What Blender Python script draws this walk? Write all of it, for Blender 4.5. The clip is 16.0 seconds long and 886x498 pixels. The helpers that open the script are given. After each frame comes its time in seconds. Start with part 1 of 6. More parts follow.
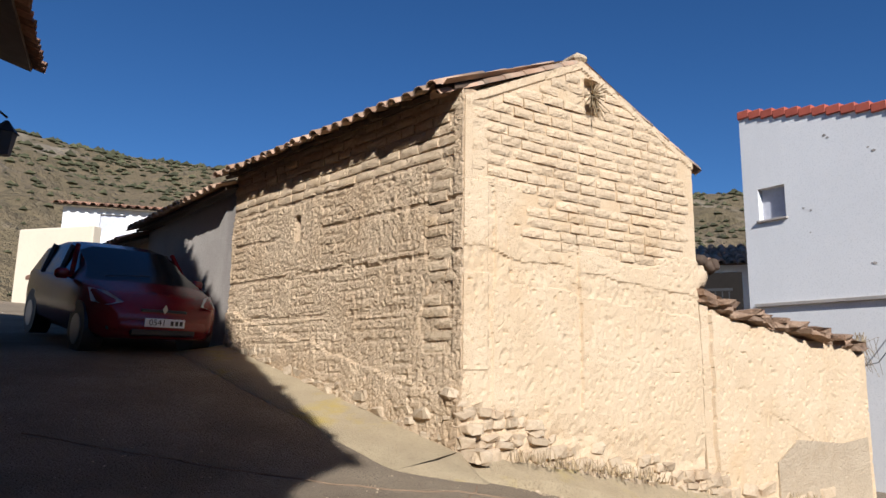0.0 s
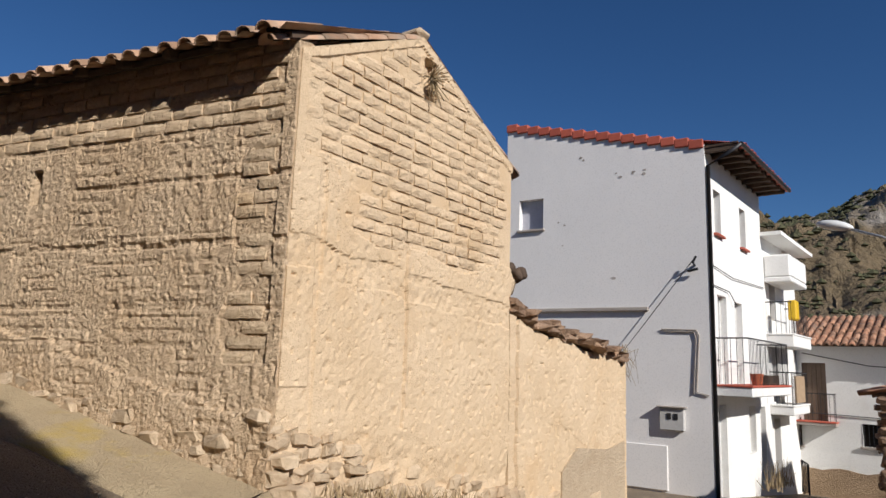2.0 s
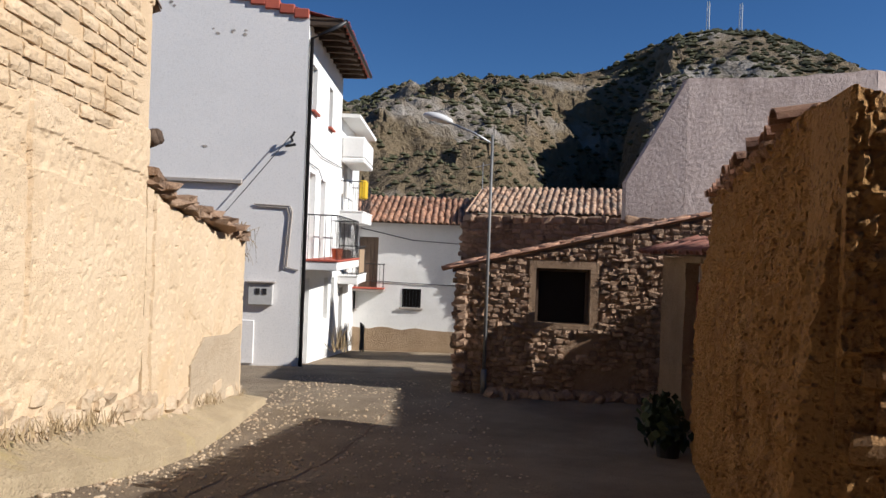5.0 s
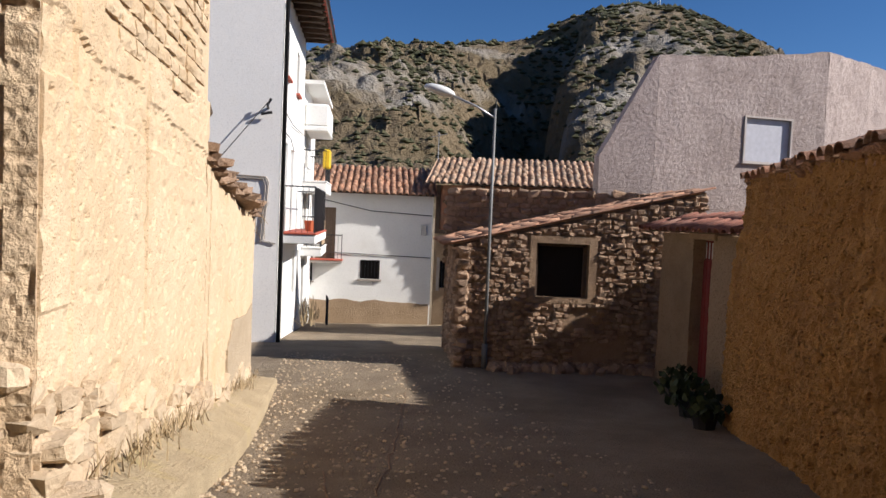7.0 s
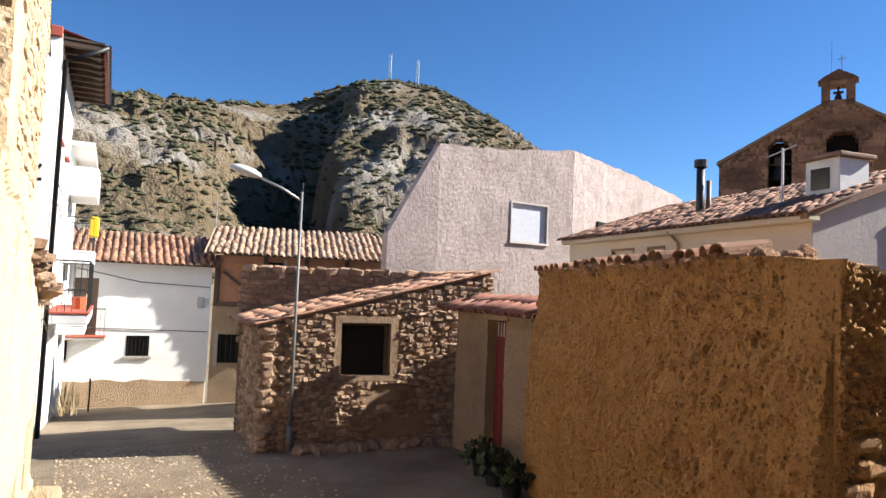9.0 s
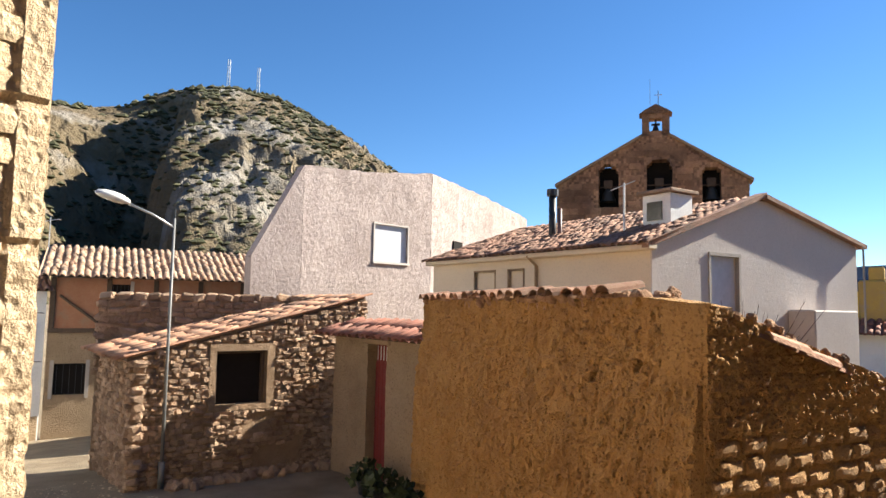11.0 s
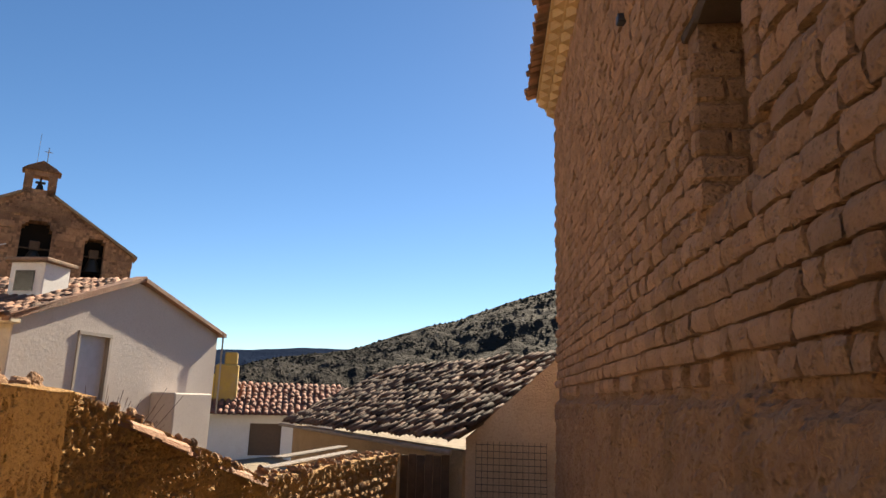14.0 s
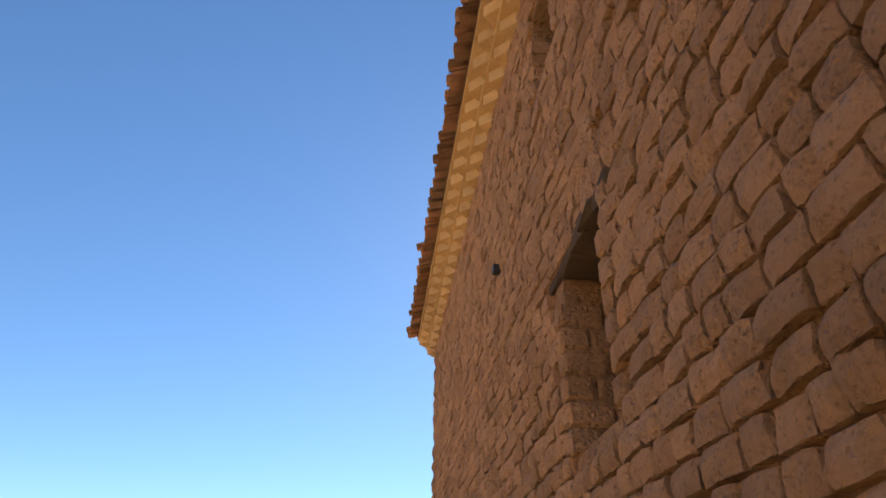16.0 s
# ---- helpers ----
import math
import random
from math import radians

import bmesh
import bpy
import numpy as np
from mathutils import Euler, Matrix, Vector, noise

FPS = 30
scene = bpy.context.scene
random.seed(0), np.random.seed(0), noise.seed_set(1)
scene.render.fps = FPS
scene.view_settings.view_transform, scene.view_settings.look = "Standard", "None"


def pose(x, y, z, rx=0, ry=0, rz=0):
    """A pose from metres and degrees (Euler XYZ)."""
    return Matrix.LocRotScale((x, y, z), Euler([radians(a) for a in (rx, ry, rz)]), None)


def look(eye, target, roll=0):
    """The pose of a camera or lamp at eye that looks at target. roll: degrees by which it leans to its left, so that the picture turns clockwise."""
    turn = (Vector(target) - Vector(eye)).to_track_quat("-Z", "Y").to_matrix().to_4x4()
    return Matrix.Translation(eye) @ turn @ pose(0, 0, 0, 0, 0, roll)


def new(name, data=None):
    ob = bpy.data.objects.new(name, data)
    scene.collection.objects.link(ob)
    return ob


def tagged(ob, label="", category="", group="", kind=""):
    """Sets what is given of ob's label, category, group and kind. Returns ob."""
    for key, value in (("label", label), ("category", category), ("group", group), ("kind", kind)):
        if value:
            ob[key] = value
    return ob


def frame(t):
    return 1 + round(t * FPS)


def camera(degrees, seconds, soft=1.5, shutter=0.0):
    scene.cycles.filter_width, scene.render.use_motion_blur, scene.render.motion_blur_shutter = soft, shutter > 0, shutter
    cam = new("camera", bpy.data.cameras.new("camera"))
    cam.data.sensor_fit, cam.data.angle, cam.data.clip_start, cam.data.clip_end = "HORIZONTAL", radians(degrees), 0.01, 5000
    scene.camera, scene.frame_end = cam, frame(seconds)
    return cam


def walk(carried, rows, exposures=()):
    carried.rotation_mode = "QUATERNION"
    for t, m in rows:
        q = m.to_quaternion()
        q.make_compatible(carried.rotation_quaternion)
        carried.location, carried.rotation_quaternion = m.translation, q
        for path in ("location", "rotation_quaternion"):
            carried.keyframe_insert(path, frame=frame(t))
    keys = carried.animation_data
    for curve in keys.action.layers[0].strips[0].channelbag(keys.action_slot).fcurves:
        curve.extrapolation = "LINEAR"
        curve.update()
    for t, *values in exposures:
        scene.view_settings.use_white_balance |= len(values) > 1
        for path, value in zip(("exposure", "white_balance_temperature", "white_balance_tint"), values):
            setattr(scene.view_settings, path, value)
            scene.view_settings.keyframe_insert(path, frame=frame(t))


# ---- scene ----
cam = camera(66.5, 16.0)
PATH = [
    (0, (-0.018, 0.226, 1.638), (-0.013, 2.197, 1.977), 0.9),
    (0.5, (-0.194, 0.6, 1.695), (-0.05, 2.578, 1.952), 1.2),
    (0.7, (-0.285, 0.705, 1.715), (-0.001, 2.672, 1.939), 1.7),
    (1, (-0.446, 0.807, 1.739), (-0.02, 2.755, 1.897), 0.8),
    (1.5, (-0.587, 1.102, 1.757), (0.022, 2.997, 1.958), 0.9),
    (1.7, (-0.634, 1.231, 1.797), (0.055, 3.089, 2.07), 0.5),
    (2, (-0.688, 1.433, 1.821), (0.069, 3.254, 2.154), 2.0),
    (2.5, (-0.816, 1.731, 1.848), (0.189, 3.441, 2.102), 0.7),
    (3, (-0.869, 1.992, 1.851), (0.422, 3.505, 2.061), 0.0),
    (3.5, (-0.845, 2.179, 1.893), (0.652, 3.496, 2.053), 1.2),
    (4, (-0.939, 2.342, 1.894), (0.702, 3.482, 1.981), 1.2),
    (4.5, (-1.019, 2.583, 1.888), (0.746, 3.521, 1.955), 2.7),
    (4.7, (-1.025, 2.71, 1.917), (0.713, 3.699, 1.913), 2.0),
    (6.8, (-1.587, 4.28, 2.022), (0.256, 5.056, 1.999), 3.2),
    (7, (-1.6, 4.321, 2.036), (0.246, 5.087, 1.945), 2.4),
    (7.5, (-1.835, 4.447, 2.086), (0.059, 5.079, 1.973), 3.5),
    (8, (-1.958, 4.575, 2.161), (-0.018, 5.06, 2.123), 3.3),
    (8.5, (-2.073, 4.821, 2.257), (-0.097, 5.129, 2.254), 1.2),
    (8.7, (-2.112, 4.898, 2.291), (-0.123, 5.094, 2.366), 2.4),
    (10.8, (-2.587, 5.581, 2.539), (-0.604, 5.354, 2.658), -0.4),
    (11, (-2.655, 5.676, 2.555), (-0.695, 5.317, 2.726), 1.1),
    (11.5, (-2.79, 5.86, 2.606), (-0.916, 5.184, 2.794), 0.4),
    (12, (-2.879, 5.929, 2.62), (-1.19, 4.902, 2.923), 3.2),
    (12.3, (-2.84, 5.894, 2.621), (-1.277, 4.682, 2.916), 3.4),
    (12.5, (-2.843, 5.869, 2.62), (-1.325, 4.595, 2.893), 2.5),
    (13, (-2.845, 5.84, 2.633), (-1.488, 4.416, 2.994), 1.8),
    (13.5, (-2.852, 5.837, 2.635), (-1.636, 4.3, 3.034), 1.7),
    (14, (-2.855, 5.835, 2.635), (-1.880, 4.144, 3.072), 1.6),
    (14.5, (-2.855, 5.835, 2.635), (-2.124, 4.035, 3.112), 2.2),
    (14.8, (-2.862, 5.828, 2.637), (-2.243, 4.004, 3.176), 2.4),
    (15, (-2.868, 5.822, 2.638), (-2.324, 3.998, 3.253), 1.7),
    (15.2, (-2.873, 5.818, 2.64), (-2.445, 4.007, 3.389), 1.0),
    (15.5, (-2.878, 5.815, 2.64), (-2.489, 4.072, 3.542), 0.2),
    (15.7, (-2.88, 5.815, 2.64), (-2.396, 4.137, 3.616), 0.5),
    (16, (-2.88, 5.815, 2.64), (-2.309, 4.229, 3.718), 0.8),
]
EXPOSURES = [(0, 0.58, 5600, 10), (1.5, 0.27, 5900, 11), (3, 0.2, 5900, 11), (4.7, 0.46, 5850, 11), (7, 0.68, 5950, 12), (8.0, 0.9, 6000, 12), (8.7, 1.34, 6000, 10), (10.8, 1.75, 6300, 6), (11.5, 1.7, 6600, 6), (12.0, 1.38, 6900, 7), (12.5, 1.32, 7100, 8), (13, 1.36, 7300, 9), (14, 1.52, 7500, 9), (15, 1.88, 7900, 10), (16, 2.0, 7900, 10)]
walk(cam, [(t, look(eye, target, roll)) for t, eye, target, roll in PATH], EXPOSURES)

# ---- light ----
SUN_AZ, SUN_EL = math.atan2(0.213, -0.977), radians(32.4)
SUN_DIR = Vector((math.sin(SUN_AZ) * math.cos(SUN_EL), math.cos(SUN_AZ) * math.cos(SUN_EL), math.sin(SUN_EL)))
world = bpy.data.worlds.new("sky")
scene.world = world
world.use_nodes = True
sky = world.node_tree.nodes.new("ShaderNodeTexSky")
sky.sky_type, sky.sun_disc = "NISHITA", False
sky.sun_elevation, sky.sun_rotation = SUN_EL, SUN_AZ
sky.altitude, sky.air_density, sky.dust_density, sky.ozone_density = 1500, 1.0, 0.1, 4.0
world.node_tree.nodes["Background"].inputs["Strength"].default_value = 0.054
rich = world.node_tree.nodes.new("ShaderNodeHueSaturation")
rich.inputs["Saturation"].default_value = 1.16
rich.inputs["Hue"].default_value = 0.503
world.node_tree.links.new(sky.outputs[0], rich.inputs["Color"])
world.node_tree.links.new(rich.outputs[0], world.node_tree.nodes["Background"].inputs["Color"])
sun = new("sun", bpy.data.lights.new("sun", "SUN"))
sun.data.energy, sun.data.angle, sun.data.color = 5.0, radians(0.53), (1.0, 0.91, 0.78)
sun.matrix_world = look(SUN_DIR * 60, (0, 0, 0))


# ---- materials ----
def material(name, c1, c2, scale=3.0, rough=0.9, bump=0.3, fine=40.0, c3=None, stain=0.8, vary=0.0, metal=0.0, pits=0.0, streak=0.0, spec=0.3, speck=None):
    """Two colours mixed by coarse and fine noise, a third in stains, and relief at two scales."""
    m = bpy.data.materials.new(name)
    m.use_nodes = True
    nt, b = m.node_tree, m.node_tree.nodes["Principled BSDF"]
    N, L = nt.nodes.new, nt.links.new
    pos = N("ShaderNodeNewGeometry").outputs["Position"]

    def noise_tex(s, detail=6, rough_n=0.6, vec=None):
        n = N("ShaderNodeTexNoise")
        n.inputs["Scale"].default_value, n.inputs["Detail"].default_value, n.inputs["Roughness"].default_value = s, detail, rough_n
        L(vec or pos, n.inputs["Vector"])
        return n.outputs["Fac"]

    def mix(f, a, c):
        x = N("ShaderNodeMix")
        x.data_type = "RGBA"
        L(f, x.inputs["Factor"])
        for s, v in ((x.inputs["A"], a), (x.inputs["B"], c)):
            if isinstance(v, tuple):
                s.default_value = (*v, 1)
            else:
                L(v, s)
        return x.outputs["Result"]

    def ramp(f, lo, hi):
        r = N("ShaderNodeMapRange")
        r.inputs["From Min"].default_value, r.inputs["From Max"].default_value = lo, hi
        L(f, r.inputs["Value"])
        return r.outputs["Result"]

    col = mix(ramp(noise_tex(scale), 0.32, 0.68), c1, c2)
    mid = tuple(0.72 * v for v in c1)
    col = mix(ramp(noise_tex(fine, 3), 0.5, 0.95), col, mid)
    # dark flecks; on plaster and mud they paint the shade inside small pits
    if speck:
        vo = N("ShaderNodeTexVoronoi")
        vo.inputs["Scale"].default_value, vo.inputs["Randomness"].default_value = fine * 0.9, 1.0
        L(pos, vo.inputs["Vector"])
        sel = N("ShaderNodeMath")
        sel.operation = "MULTIPLY"
        L(ramp(vo.outputs["Distance"], 0.38, 0.12), sel.inputs[0])
        L(ramp(noise_tex(scale * 2.5), 0.4, 0.62), sel.inputs[1])
        col = mix(sel.outputs[0], col, speck)
    if c3:
        vec = pos
        if streak:
            mp = N("ShaderNodeMapping")
            mp.inputs["Scale"].default_value = (1, 1, streak)
            L(pos, mp.inputs["Vector"])
            vec = mp.outputs["Vector"]
        col = mix(ramp(noise_tex(scale * 0.45, 5, 0.65, vec), 0.62 - 0.1 * stain, 0.72), col, c3)
    if vary:
        oi = N("ShaderNodeObjectInfo").outputs["Random"]
        isl = N("ShaderNodeNewGeometry").outputs["Random Per Island"]
        ad = N("ShaderNodeMath")
        ad.operation = "ADD"
        L(oi, ad.inputs[0]), L(isl, ad.inputs[1])
        fr = N("ShaderNodeMath")
        fr.operation = "FRACT"
        L(ad.outputs[0], fr.inputs[0])
        hsv = N("ShaderNodeHueSaturation")
        L(ramp_to(nt, fr.outputs[0], 1 - vary, 1 + vary), hsv.inputs["Value"])
        L(col, hsv.inputs["Color"])
        col = hsv.outputs["Color"]
    L(col, b.inputs["Base Color"])
    b.inputs["Roughness"].default_value, b.inputs["Metallic"].default_value = rough, metal
    b.inputs["Specular IOR Level"].default_value = spec
    if bump:
        h = noise_tex(fine, 5, 0.7)
        if pits:
            v = N("ShaderNodeTexVoronoi")
            v.inputs["Scale"].default_value = fine * 0.6
            L(pos, v.inputs["Vector"])
            pm = N("ShaderNodeMath")
            pm.operation = "MULTIPLY_ADD"
            L(ramp(v.outputs["Distance"], 0.0, 0.35), pm.inputs[0])
            pm.inputs[1].default_value = pits
            L(h, pm.inputs[2])
            h = pm.outputs[0]
        bp = N("ShaderNodeBump")
        bp.inputs["Strength"].default_value, bp.inputs["Distance"].default_value = min(1.0, bump), 1.6 / fine
        L(h, bp.inputs["Height"])
        L(bp.outputs[0], b.inputs["Normal"])
    return m


def ramp_to(nt, f, lo, hi):
    r = nt.nodes.new("ShaderNodeMapRange")
    r.inputs["To Min"].default_value, r.inputs["To Max"].default_value = lo, hi
    nt.links.new(f, r.inputs["Value"])
    return r.outputs["Result"]


def plain(name, c, rough=0.5, metal=0.0, spec=0.5):
    return material(name, c, tuple(0.85 * v for v in c), 8, rough, 0.05, 60, metal=metal, spec=spec)


M_ADOBE = material("adobe_plaster", (0.57, 0.43, 0.275), (0.63, 0.49, 0.33), 1.3, 0.95, 0.5, 70, c3=(0.54, 0.38, 0.22), pits=0.6, speck=(0.31, 0.21, 0.125))
M_ADOBE_SIDE = material("weathered_adobe", (0.56, 0.41, 0.26), (0.63, 0.48, 0.32), 1.6, 0.95, 0.8, 24, c3=(0.44, 0.30, 0.17), pits=0.6, speck=(0.42, 0.29, 0.17))
M_BRICK = material("adobe_brick", (0.58, 0.435, 0.28), (0.64, 0.495, 0.33), 4, 0.95, 0.6, 24, c3=(0.53, 0.38, 0.225), vary=0.08, pits=0.3, speck=(0.50, 0.36, 0.22))
M_BRICK_BARN = material("brown_adobe_brick", (0.48, 0.265, 0.145), (0.55, 0.32, 0.185), 5, 0.95, 1.0, 40, c3=(0.37, 0.21, 0.095), vary=0.16, pits=0.5, speck=(0.28, 0.17, 0.09))
M_CORNICE = material("pale_cornice_clay", (0.56, 0.37, 0.18), (0.62, 0.43, 0.23), 6, 0.95, 0.25, 40, c3=(0.46, 0.29, 0.14), vary=0.1)
M_MUD_BARN = material("barn_mud_plaster", (0.39, 0.21, 0.115), (0.47, 0.28, 0.16), 3, 0.95, 1.0, 22, c3=(0.30, 0.165, 0.08), pits=0.8, speck=(0.24, 0.13, 0.065))
M_PATCH = material("tan_cement_patch", (0.43, 0.34, 0.235), (0.48, 0.385, 0.27), 2.5, 0.9, 0.6, 26, c3=(0.38, 0.29, 0.19), pits=0.3, speck=(0.33, 0.26, 0.18))
M_OCHRE = material("ochre_mud", (0.45, 0.24, 0.08), (0.53, 0.30, 0.108), 2.2, 0.95, 1.0, 38, c3=(0.33, 0.17, 0.065), pits=1.1, speck=(0.23, 0.12, 0.045))
M_BRICK_RUIN = material("eroded_ochre_brick", (0.42, 0.23, 0.095), (0.48, 0.28, 0.12), 5, 0.95, 1.0, 55, c3=(0.28, 0.155, 0.065), vary=0.14, pits=0.7, speck=(0.2, 0.11, 0.05))
M_STONE = material("rubble_stone", (0.30, 0.19, 0.12), (0.43, 0.30, 0.205), 4, 0.9, 0.9, 30, c3=(0.30, 0.185, 0.11), vary=0.3)
M_STONE_PALE = material("pale_limestone", (0.50, 0.38, 0.25), (0.58, 0.46, 0.32), 4, 0.9, 0.6, 30, c3=(0.42, 0.30, 0.19), vary=0.16)
M_MORTAR = material("earth_mortar", (0.27, 0.18, 0.11), (0.35, 0.24, 0.155), 5, 0.95, 0.9, 30)
M_CEMENT = material("grey_cement_render", (0.34, 0.30, 0.265), (0.41, 0.365, 0.32), 1.2, 0.9, 0.3, 30, c3=(0.25, 0.22, 0.2), streak=0.3)
M_GREYWALL = material("pale_grey_render", (0.72, 0.70, 0.68), (0.76, 0.735, 0.71), 0.6, 0.85, 0.15, 30, c3=(0.67, 0.65, 0.63), streak=0.25)
M_WHITE = material("white_limewash", (0.80, 0.79, 0.76), (0.75, 0.74, 0.71), 1.0, 0.85, 0.2, 25, c3=(0.68, 0.66, 0.62), stain=0.4)
M_PINK = material("rough_pinkish_render", (0.36, 0.29, 0.265), (0.42, 0.345, 0.315), 1.2, 0.95, 0.38, 10, c3=(0.30, 0.24, 0.215), stain=1.1)
M_CREAM = material("cream_render", (0.66, 0.56, 0.42), (0.62, 0.52, 0.39), 0.8, 0.9, 0.15, 25)
M_PALEG = material("pale_gable_render", (0.56, 0.50, 0.46), (0.50, 0.44, 0.40), 0.7, 0.9, 0.2, 20, c3=(0.5, 0.44, 0.4), streak=0.3)
M_TAN = material("tan_render", (0.33, 0.235, 0.145), (0.40, 0.29, 0.185), 1.4, 0.95, 0.8, 22, c3=(0.26, 0.18, 0.11), pits=0.5, speck=(0.22, 0.15, 0.09))
M_PATCHED = material("patched_grey_tan_render", (0.46, 0.35, 0.25), (0.55, 0.44, 0.33), 1.1, 0.95, 0.6, 22, c3=(0.36, 0.26, 0.18), pits=0.4, stain=1.2)
M_CHURCH = material("church_sandstone", (0.33, 0.17, 0.095), (0.43, 0.25, 0.14), 0.9, 0.9, 0.8, 6, c3=(0.13, 0.075, 0.05), vary=0.42, stain=1.6)
M_TILE = material("old_clay_tile", (0.33, 0.16, 0.095), (0.37, 0.22, 0.14), 4, 0.85, 0.5, 30, c3=(0.22, 0.155, 0.115), vary=0.42, stain=1.1)
M_TILE_DARK = material("mossy_dark_tile", (0.115, 0.07, 0.05), (0.075, 0.046, 0.034), 4, 0.9, 0.5, 30, c3=(0.2, 0.16, 0.12), vary=0.7, stain=0.5)
M_TILE_PALE = material("bleached_clay_tile", (0.46, 0.32, 0.22), (0.36, 0.21, 0.13), 4, 0.9, 0.4, 30, c3=(0.27, 0.23, 0.18), vary=0.36, stain=1.2)
M_TILE_BROWN = material("brown_mossy_tile", (0.23, 0.12, 0.08), (0.29, 0.17, 0.115), 4, 0.9, 0.5, 30, c3=(0.15, 0.105, 0.08), vary=0.45, stain=1.1)
M_TILE_OLDRED = material("weathered_red_tile", (0.19, 0.075, 0.05), (0.25, 0.11, 0.075), 5, 0.85, 0.4, 30, c3=(0.19, 0.12, 0.09), vary=0.3)
M_TILE_RED = material("red_clay_tile", (0.42, 0.10, 0.06), (0.36, 0.085, 0.055), 5, 0.7, 0.15, 30, vary=0.12)
M_CONCRETE = material("worn_concrete_road", (0.225, 0.172, 0.118), (0.35, 0.278, 0.19), 1.1, 0.95, 1.0, 45, c3=(0.20, 0.15, 0.095), stain=0.9, pits=0.8, speck=(0.13, 0.095, 0.06))
M_APRON = material("concrete_apron", (0.418, 0.326, 0.202), (0.506, 0.398, 0.249), 2.5, 0.95, 0.9, 40, c3=(0.506, 0.393, 0.146), pits=0.4, speck=(0.297, 0.219, 0.129))
M_LICHEN = material("yellow_lichen_concrete", (0.418, 0.326, 0.202), (0.495, 0.393, 0.245), 2.5, 0.95, 0.9, 40, c3=(0.506, 0.367, 0.077), stain=0.7, pits=0.4)
M_WOOD = material("weathered_timber", (0.30, 0.21, 0.13), (0.38, 0.28, 0.18), 6, 0.85, 0.5, 50, vary=0.15)
M_GREYWOOD = material("grey_weathered_board", (0.2, 0.165, 0.14), (0.27, 0.23, 0.2), 6, 0.9, 0.5, 50, vary=0.15)
M_DARKWOOD = material("dark_timber", (0.075, 0.05, 0.035), (0.11, 0.075, 0.05), 6, 0.8, 0.4, 50, vary=0.15)
M_REDDOOR = material("red_door_paint", (0.19, 0.028, 0.025), (0.15, 0.024, 0.022), 5, 0.6, 0.2, 50)
M_BLACK = plain("black_iron", (0.02, 0.02, 0.022), 0.5)
# near-black colour that stands in for the shade inside openings
M_DARK = plain("painted_interior_shade", (0.02, 0.017, 0.015), 0.9, spec=0.1)
M_STEEL = plain("galvanised_steel", (0.42, 0.43, 0.44), 0.45, 0.6)
M_POLE = plain("weathered_pole_metal", (0.2, 0.2, 0.195), 0.6, 0.3)
M_LAMP = plain("lamp_plastic", (0.72, 0.72, 0.70), 0.35)
M_YELLOW = plain("yellow_plastic", (0.72, 0.46, 0.01), 0.5)
M_TERRACOTTA = plain("terracotta_pot", (0.5, 0.13, 0.05), 0.8)
M_BROWNPAINT = plain("brown_shutter", (0.13, 0.085, 0.055), 0.6)
M_SHUTTER = plain("white_roller_shutter", (0.5, 0.5, 0.55), 0.6)
M_METERBOX = plain("grey_meter_box", (0.50, 0.49, 0.47), 0.6)
M_LEAF = material("dark_leaves", (0.035, 0.05, 0.02), (0.055, 0.07, 0.03), 10, 0.7, 0.2, 60, vary=0.4)
M_DRY = material("dry_stems", (0.33, 0.25, 0.14), (0.26, 0.19, 0.11), 10, 0.9, 0.2, 60, vary=0.3)
M_SHRUB = material("hill_shrubs", (0.05, 0.052, 0.025), (0.085, 0.08, 0.04), 0.4, 0.95, 0.0, 3, vary=0.35)
M_BRICKRED = material("red_brick_infill", (0.33, 0.15, 0.085), (0.38, 0.19, 0.11), 4, 0.9, 0.5, 30, c3=(0.3, 0.2, 0.13))
M_CAR = plain("dark_red_car_paint", (0.17, 0.008, 0.012), 0.22)
M_GLASS = plain("tinted_glass", (0.02, 0.022, 0.025), 0.06, spec=0.8)
M_RUBBER = plain("black_rubber", (0.015, 0.015, 0.016), 0.8)
M_RIM = plain("silver_wheel_trim", (0.35, 0.35, 0.36), 0.35, 0.7)
M_LENS = plain("clear_headlight", (0.5, 0.5, 0.52), 0.1, 0.3)
M_PLATE = plain("white_plate", (0.75, 0.75, 0.74), 0.4)
M_CABLE = plain("dark_cable", (0.05, 0.05, 0.05), 0.7)


